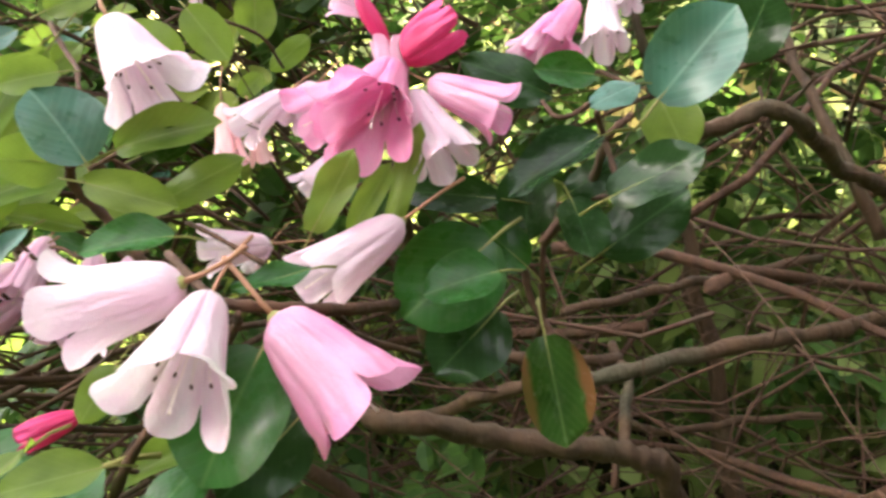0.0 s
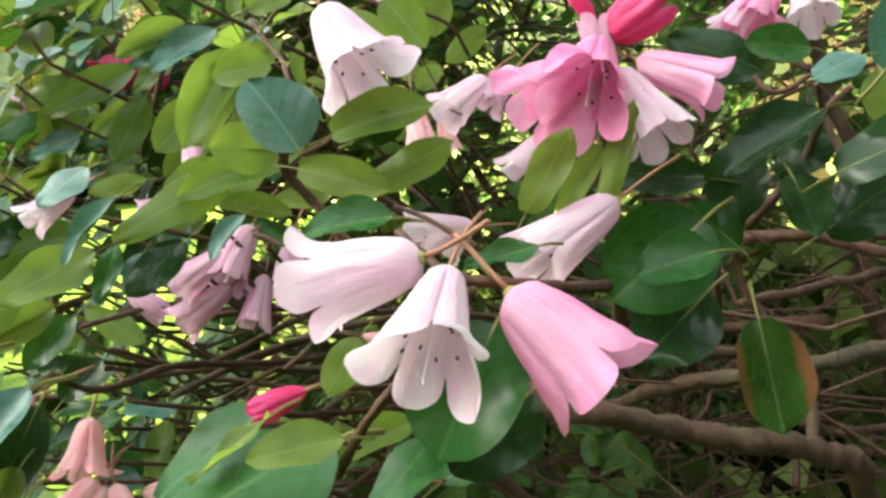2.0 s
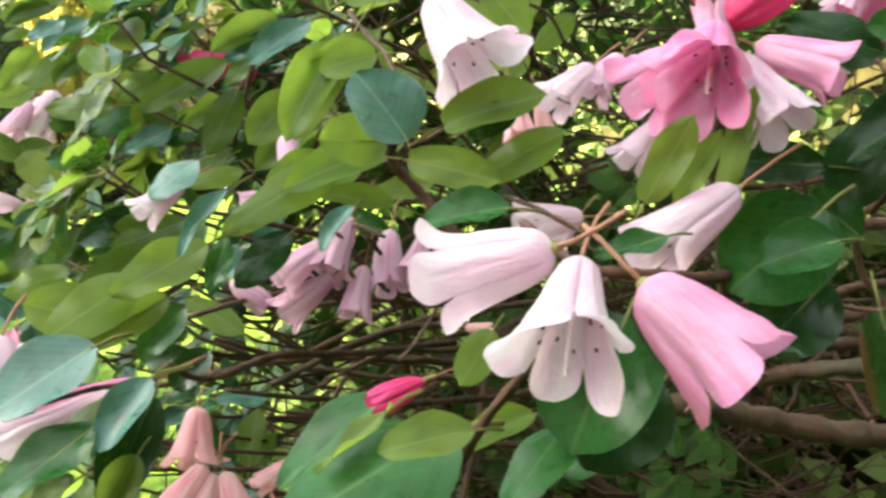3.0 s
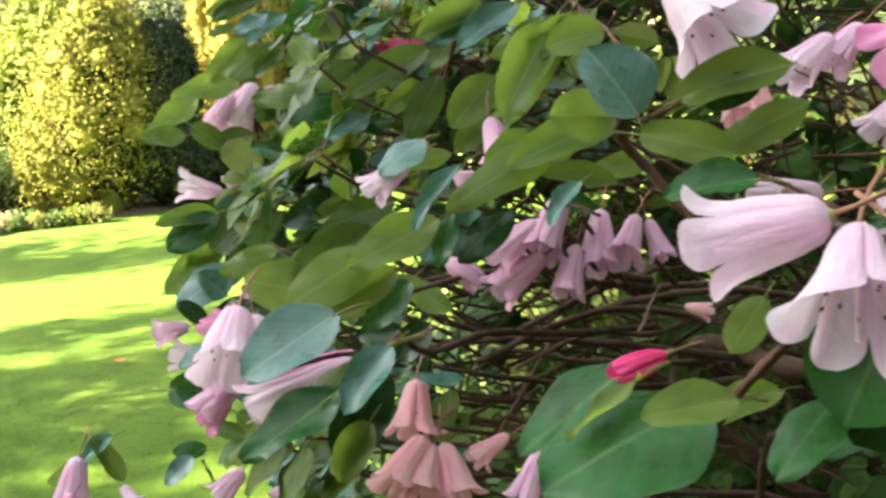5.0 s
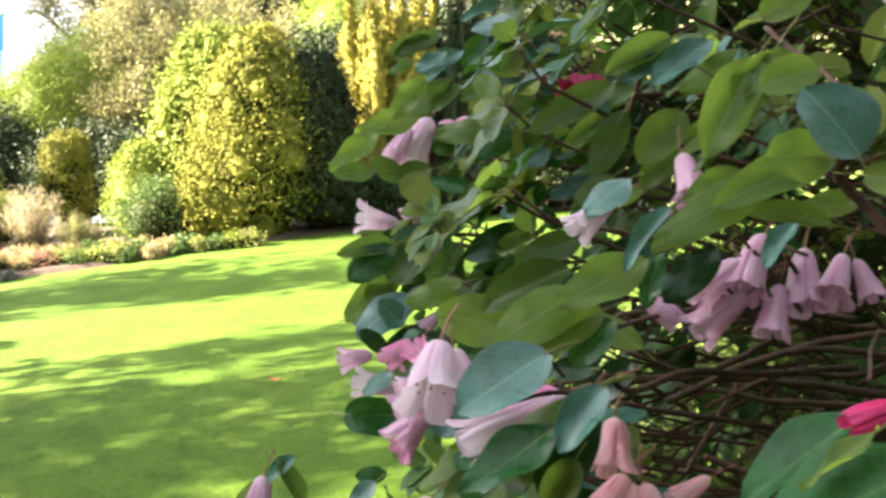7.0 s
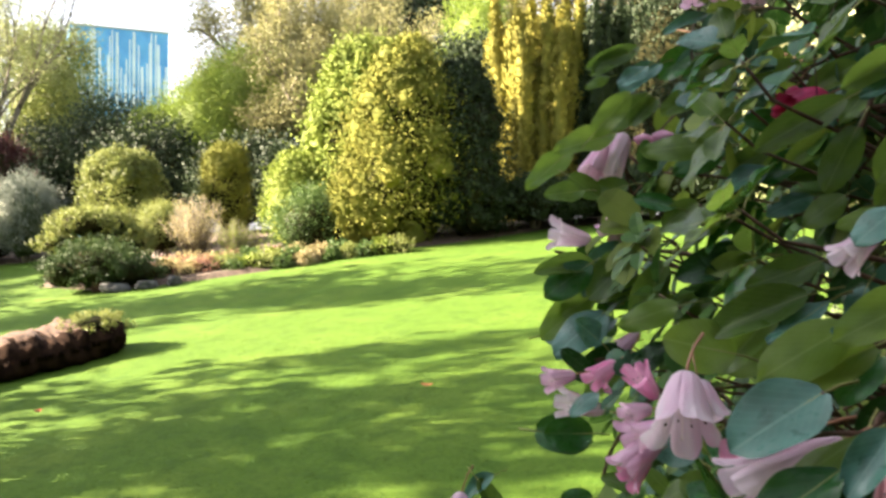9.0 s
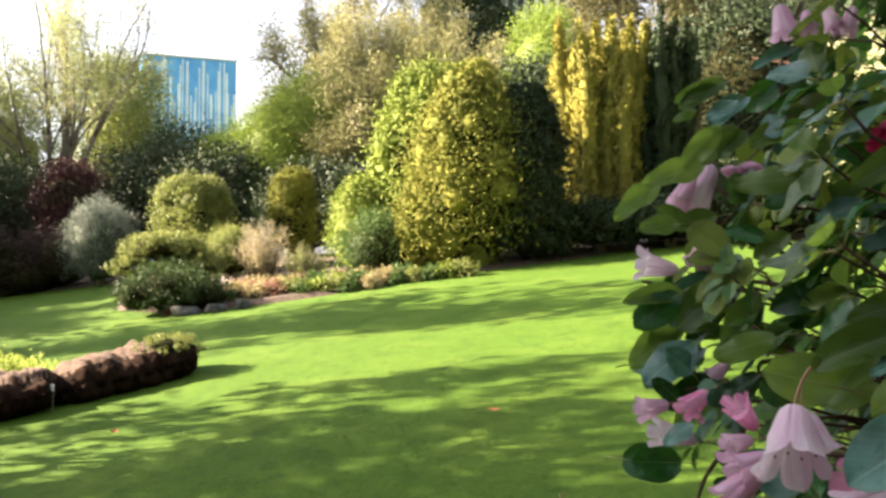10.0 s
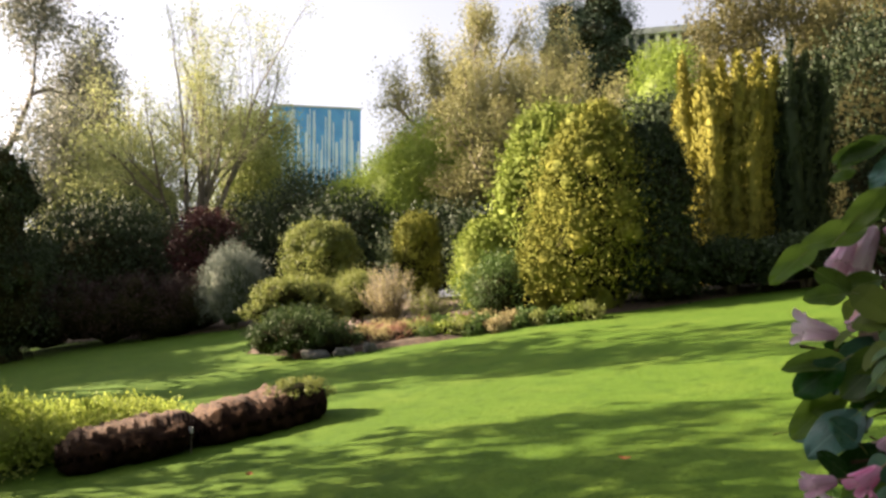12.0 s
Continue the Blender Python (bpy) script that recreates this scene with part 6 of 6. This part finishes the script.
flower((-0.323, 0.567, 1.261), (-0.302, 0.576, 1.245), 0.020, "mauve", "half", 0)
flower((-0.322, 0.502, 1.321), (-0.339, 0.483, 1.303), 0.021, "white", "bell", 0)
flower((-0.326, 0.676, 1.366), (-0.310, 0.661, 1.330), 0.029, "mauve", "bell", 0)
flower((-0.305, 0.576, 1.318), (-0.317, 0.570, 1.314), 0.011, "mauve", "bell", 0)
flower((-0.473, 0.841, 1.469), (-0.481, 0.826, 1.439), 0.028, "deep", "bell", 0)
flower((-0.147, 0.626, 1.391), (-0.136, 0.609, 1.349), 0.023, "salmon", "bell", 0)
flower((-0.128, 0.635, 1.380), (-0.122, 0.637, 1.352), 0.017, "salmon", "bell", 0)
flower((-0.733, 0.997, 1.462), (-0.744, 0.958, 1.402), 0.050, "white", "bell", 0)
flower((-0.700, 1.012, 1.452), (-0.718, 0.993, 1.454), 0.020, "mauve", "bud", 0)
flower((-0.745, 1.013, 1.386), (-0.746, 1.001, 1.346), 0.033, "salmon", "bell", 0)
flower((-0.780, 0.996, 1.328), (-0.812, 0.949, 1.337), 0.036, "white", "bell", 0)
flower((-0.749, 1.001, 1.399), (-0.741, 0.979, 1.448), 0.037, "white", "bell", 0)
flower((-0.678, 1.031, 1.451), (-0.698, 1.002, 1.457), 0.028, "mauve", "bud", 0)
flower((-0.621, 0.982, 1.227), (-0.638, 0.942, 1.241), 0.023, "mauve", "bell", 0)
flower((-0.682, 0.932, 1.220), (-0.698, 0.920, 1.200), 0.023, "mauve", "bell", 0)
flower((-0.527, 0.646, 1.190), (-0.536, 0.624, 1.215), 0.024, "pink", "bell", 0)
flower((-0.372, 0.540, 1.196), (-0.395, 0.482, 1.185), 0.037, "pink", "bell", 0)
flower((-0.505, 0.587, 1.152), (-0.514, 0.567, 1.137), 0.018, "pink", "open", 0)
flower((-0.450, 0.856, 1.461), (-0.471, 0.814, 1.442), 0.042, "deep", "half", 0)
flower((-0.432, 0.872, 1.455), (-0.441, 0.839, 1.439), 0.029, "deep", "bud", 0)
flower((-0.517, 0.615, 1.186), (-0.530, 0.591, 1.183), 0.021, "mauve", "bell", 0)
flower((-0.495, 0.595, 1.178), (-0.514, 0.566, 1.167), 0.027, "mauve", "bell", 20)
flower((-0.498, 0.592, 1.169), (-0.517, 0.564, 1.145), 0.029, "mauve", "bell", 40)
flower((-0.667, 0.817, 1.144), (-0.691, 0.770, 1.156), 0.030, "white", "bell", 0)
flower((-0.610, 0.913, 1.625), (-0.601, 0.909, 1.586), 0.033, "mauve", "bell", 0)
flower((-0.584, 0.922, 1.615), (-0.578, 0.915, 1.591), 0.020, "mauve", "bell", 10)
flower((-0.547, 0.966, 1.622), (-0.549, 0.952, 1.592), 0.024, "mauve", "bell", 30)
flower((-0.571, 0.946, 1.622), (-0.558, 0.944, 1.594), 0.023, "mauve", "bell", 0)
flower((-0.736, 0.952, 1.444), (-0.742, 0.919, 1.406), 0.031, "mauve", "bell", 0)
flower((-0.721, 0.978, 1.371), (-0.727, 0.945, 1.331), 0.033, "mauve", "bell", 0)
flower((-0.683, 0.784, 1.184), (-0.697, 0.753, 1.179), 0.026, "mauve", "bell", 0)
flower((-0.653, 0.818, 1.196), (-0.666, 0.790, 1.178), 0.029, "pink", "bell", 0)
twig("branch", [(-0.19, 0.86, 1.175), (-0.11, 0.80, 1.168), (-0.039, 0.759, 1.157), (0.035, 0.779, 1.138), (0.108, 0.798, 1.120), (0.165, 0.818, 1.108), (0.199, 0.838, 1.094), (0.227, 0.897, 1.027)], 0.0085, 0.0120)
twig("branch", [(0.195, 0.781, 1.386), (0.234, 0.801, 1.399), (0.304, 0.821, 1.409), (0.382, 0.901, 1.372), (0.490, 1.000, 1.338), (0.696, 1.199, 1.230)], 0.0070, 0.0100)
twig("branch", [(-0.02, 0.97, 1.12), (0.06, 0.89, 1.155), (0.141, 0.849, 1.177), (0.220, 0.879, 1.189), (0.346, 0.949, 1.200), (0.539, 1.099, 1.210)], 0.0070, 0.0090)
twig("twig", [(0.044, 0.500, 1.295), (0.048, 0.500, 1.268), (0.057, 0.495, 1.252), (0.054, 0.490, 1.249)], 0.0022, 0.0016)
twig("twig", [(0.078, 0.471, 1.365), (0.085, 0.480, 1.346), (0.084, 0.450, 1.326), (0.086, 0.440, 1.327)], 0.0016, 0.0016)
twig("twig", [(0.052, 0.491, 1.372), (0.058, 0.481, 1.363), (0.067, 0.481, 1.364), (0.077, 0.481, 1.371)], 0.0014, 0.0014)
twig("twig", [(0.101, 0.501, 1.366), (0.088, 0.501, 1.354), (0.080, 0.520, 1.330), (0.056, 0.530, 1.298)], 0.0020, 0.0030)
twig("twig", [(-0.108, 0.370, 1.294), (-0.085, 0.350, 1.278), (-0.070, 0.350, 1.274), (-0.050, 0.370, 1.272), (-0.023, 0.450, 1.269)], 0.0018, 0.0030)
twig("twig", [(-0.075, 0.345, 1.272), (-0.083, 0.360, 1.262), (-0.122, 0.379, 1.219), (-0.141, 0.399, 1.189)], 0.0015, 0.0026)
twig("twig", [(-0.085, 0.450, 1.288), (-0.112, 0.460, 1.302), (-0.131, 0.480, 1.309)], 0.0014, 0.0012)
twig("twig", [(-0.027, 0.476, 1.374), (-0.020, 0.480, 1.351), (-0.025, 0.500, 1.329), (-0.020, 0.520, 1.299), (-0.009, 0.599, 1.237)], 0.0025, 0.0050)
twig("twig", [(-0.024, 0.476, 1.404), (-0.027, 0.476, 1.390), (-0.022, 0.476, 1.374)], 0.0012, 0.0020)
twig("twig", [(-0.190, 0.480, 1.339), (-0.192, 0.490, 1.328), (-0.178, 0.500, 1.311), (-0.157, 0.500, 1.287), (-0.136, 0.500, 1.269)], 0.0028, 0.0030)
twig("twig", [(-0.180, 0.480, 1.337), (-0.159, 0.460, 1.343)], 0.0012, 0.0012)
twig("twig", [(-0.250, 0.601, 1.439), (-0.217, 0.551, 1.405), (-0.193, 0.501, 1.380)], 0.0018, 0.0012)
twig("branch", [(0.123, 0.949, 1.226), (0.190, 0.999, 1.237), (0.308, 1.100, 1.253), (0.480, 1.200, 1.274)], 0.0050, 0.0060)
twig("branch", [(0.244, 1.248, 1.056), (0.324, 1.298, 1.034), (0.442, 1.348, 1.040), (0.560, 1.398, 1.038)], 0.0060, 0.0060)
twig("branch", [(0.158, 0.818, 1.105), (0.176, 0.899, 1.151), (0.178, 0.999, 1.195)], 0.0060, 0.0050)
twig("branch", [(0.008, 0.899, 1.195), (0.084, 0.899, 1.184), (0.180, 0.949, 1.177)], 0.0060, 0.0060)
twig("branch", [(0.466, 1.303, 1.662), (0.445, 1.202, 1.534), (0.460, 1.101, 1.408), (0.513, 1.100, 1.302)], 0.0050, 0.0090)
twig("branch", [(-0.491, 0.642, 1.175), (-0.432, 0.654, 1.176), (-0.385, 0.674, 1.182), (-0.355, 0.690, 1.191), (-0.300, 0.722, 1.192), (-0.237, 0.775, 1.181), (-0.128, 0.849, 1.162)], 0.0024, 0.0038)
twig("branch", [(-0.364, 0.689, 1.196), (-0.389, 0.663, 1.212), (-0.414, 0.658, 1.230), (-0.436, 0.654, 1.237)], 0.0019, 0.0014)
twig("branch", [(-0.414, 0.658, 1.230), (-0.355, 0.650, 1.245), (-0.291, 0.643, 1.248), (-0.222, 0.637, 1.256)], 0.0019, 0.0019)
twig("branch", [(-0.306, 0.741, 1.194), (-0.227, 0.778, 1.220), (-0.128, 0.850, 1.224), (-0.024, 0.973, 1.180)], 0.0029, 0.0034)
twig("twig", [(-0.270, 0.587, 1.297), (-0.256, 0.579, 1.278), (-0.234, 0.594, 1.248)], 0.0012, 0.0015)
twig("twig", [(-0.292, 0.582, 1.278), (-0.271, 0.586, 1.259), (-0.247, 0.611, 1.235)], 0.0012, 0.0015)
twig("twig", [(-0.221, 0.577, 1.289), (-0.248, 0.592, 1.296), (-0.271, 0.587, 1.271)], 0.0012, 0.0015)
twig("twig", [(-0.760, 1.031, 1.457), (-0.723, 1.038, 1.415), (-0.706, 1.071, 1.386)], 0.0019, 0.0025)
twig("twig", [(-0.170, 0.590, 1.446), (-0.123, 0.620, 1.436), (-0.111, 0.653, 1.419)], 0.0012, 0.0012)
twig("twig", [(-0.143, 0.402, 1.204), (-0.128, 0.418, 1.194), (-0.119, 0.421, 1.183)], 0.0011, 0.0014)
twig("twig", [(-0.111, 0.424, 1.208), (-0.107, 0.426, 1.201), (-0.110, 0.424, 1.191), (-0.117, 0.422, 1.183), (-0.120, 0.441, 1.149)], 0.0011, 0.0022)
twig("twig", [(-0.117, 0.422, 1.183), (-0.102, 0.417, 1.183), (-0.096, 0.408, 1.186)], 0.0012, 0.0010)
twig("twig", [(-0.331, 0.420, 1.237), (-0.326, 0.433, 1.224)], 0.0009, 0.0009)
twig("twig", [(-0.346, 0.402, 1.211), (-0.330, 0.421, 1.216), (-0.314, 0.439, 1.216), (-0.312, 0.462, 1.222)], 0.0011, 0.0019)
twig("branch", [(-0.312, 0.462, 1.222), (-0.311, 0.506, 1.207), (-0.298, 0.578, 1.210), (-0.265, 0.681, 1.201), (-0.218, 0.790, 1.196)], 0.0017, 0.0034)
twig("branch", [(-0.329, 0.651, 1.179), (-0.269, 0.701, 1.211), (-0.214, 0.759, 1.213), (-0.133, 0.851, 1.190)], 0.0029, 0.0029)
twig("branch", [(-0.308, 0.607, 1.237), (-0.261, 0.661, 1.242), (-0.208, 0.707, 1.235), (-0.163, 0.749, 1.236)], 0.0024, 0.0029)
twig("branch", [(-0.351, 0.751, 1.178), (-0.264, 0.791, 1.164), (-0.178, 0.852, 1.158)], 0.0024, 0.0029)
twig("twig", [(-0.174, 0.426, 1.232), (-0.179, 0.501, 1.238), (-0.176, 0.524, 1.248)], 0.0009, 0.0009)
twig("twig", [(-0.254, 0.577, 1.292), (-0.231, 0.609, 1.255), (-0.224, 0.656, 1.238)], 0.0015, 0.0019)
twig("twig", [(-0.274, 0.568, 1.274), (-0.255, 0.598, 1.248), (-0.246, 0.646, 1.237)], 0.0014, 0.0019)
twig("twig", [(-0.235, 0.585, 1.289), (-0.217, 0.659, 1.238)], 0.0014, 0.0019)
twig("twig", [(-0.740, 0.983, 1.447), (-0.725, 1.000, 1.406), (-0.712, 1.050, 1.381), (-0.687, 1.149, 1.364)], 0.0015, 0.0025)
twig("twig", [(-0.800, 0.987, 1.309), (-0.747, 1.011, 1.310), (-0.658, 0.997, 1.293), (-0.562, 0.986, 1.254), (-0.438, 0.932, 1.210)], 0.0019, 0.0037)
twig("twig", [(-0.726, 0.979, 1.439), (-0.720, 0.999, 1.384), (-0.694, 1.074, 1.357), (-0.667, 1.201, 1.344)], 0.0019, 0.0031)
twig("twig", [(-0.697, 1.015, 1.462), (-0.672, 1.061, 1.500), (-0.658, 1.139, 1.478)], 0.0012, 0.0025)
twig("twig", [(-0.808, 0.954, 1.313), (-0.760, 0.968, 1.309), (-0.669, 0.966, 1.313), (-0.549, 0.910, 1.300)], 0.0019, 0.0031)
twig("twig", [(-0.723, 0.899, 1.187), (-0.688, 0.928, 1.194), (-0.602, 0.934, 1.212), (-0.510, 0.879, 1.244)], 0.0019, 0.0031)
twig("twig", [(-0.668, 0.818, 1.072), (-0.653, 0.829, 1.120), (-0.586, 0.818, 1.187), (-0.515, 0.811, 1.226)], 0.0019, 0.0031)
twig("twig", [(-0.609, 0.978, 1.643), (-0.631, 0.963, 1.551), (-0.588, 0.937, 1.451)], 0.0019, 0.0025)
twig("branch", [(-0.333, 0.562, 1.224), (-0.299, 0.621, 1.205), (-0.254, 0.686, 1.230), (-0.205, 0.752, 1.250)], 0.0016, 0.0032)
twig("branch", [(-0.316, 0.712, 1.167), (-0.261, 0.727, 1.196), (-0.207, 0.773, 1.194), (-0.133, 0.851, 1.229)], 0.0016, 0.0032)
twig("branch", [(-0.339, 0.538, 1.240), (-0.306, 0.575, 1.251), (-0.264, 0.638, 1.253), (-0.208, 0.707, 1.241)], 0.0016, 0.0032)
twig("branch", [(-0.360, 0.637, 1.178), (-0.309, 0.704, 1.160), (-0.241, 0.801, 1.141), (-0.134, 0.960, 1.130)], 0.0016, 0.0040)
twig("twig", [(-0.264, 0.572, 1.306), (-0.248, 0.601, 1.274), (-0.235, 0.651, 1.237)], 0.0011, 0.0019)
twig("twig", [(-0.218, 0.615, 1.300), (-0.204, 0.643, 1.270), (-0.186, 0.695, 1.237)], 0.0011, 0.0019)
finish_bush()
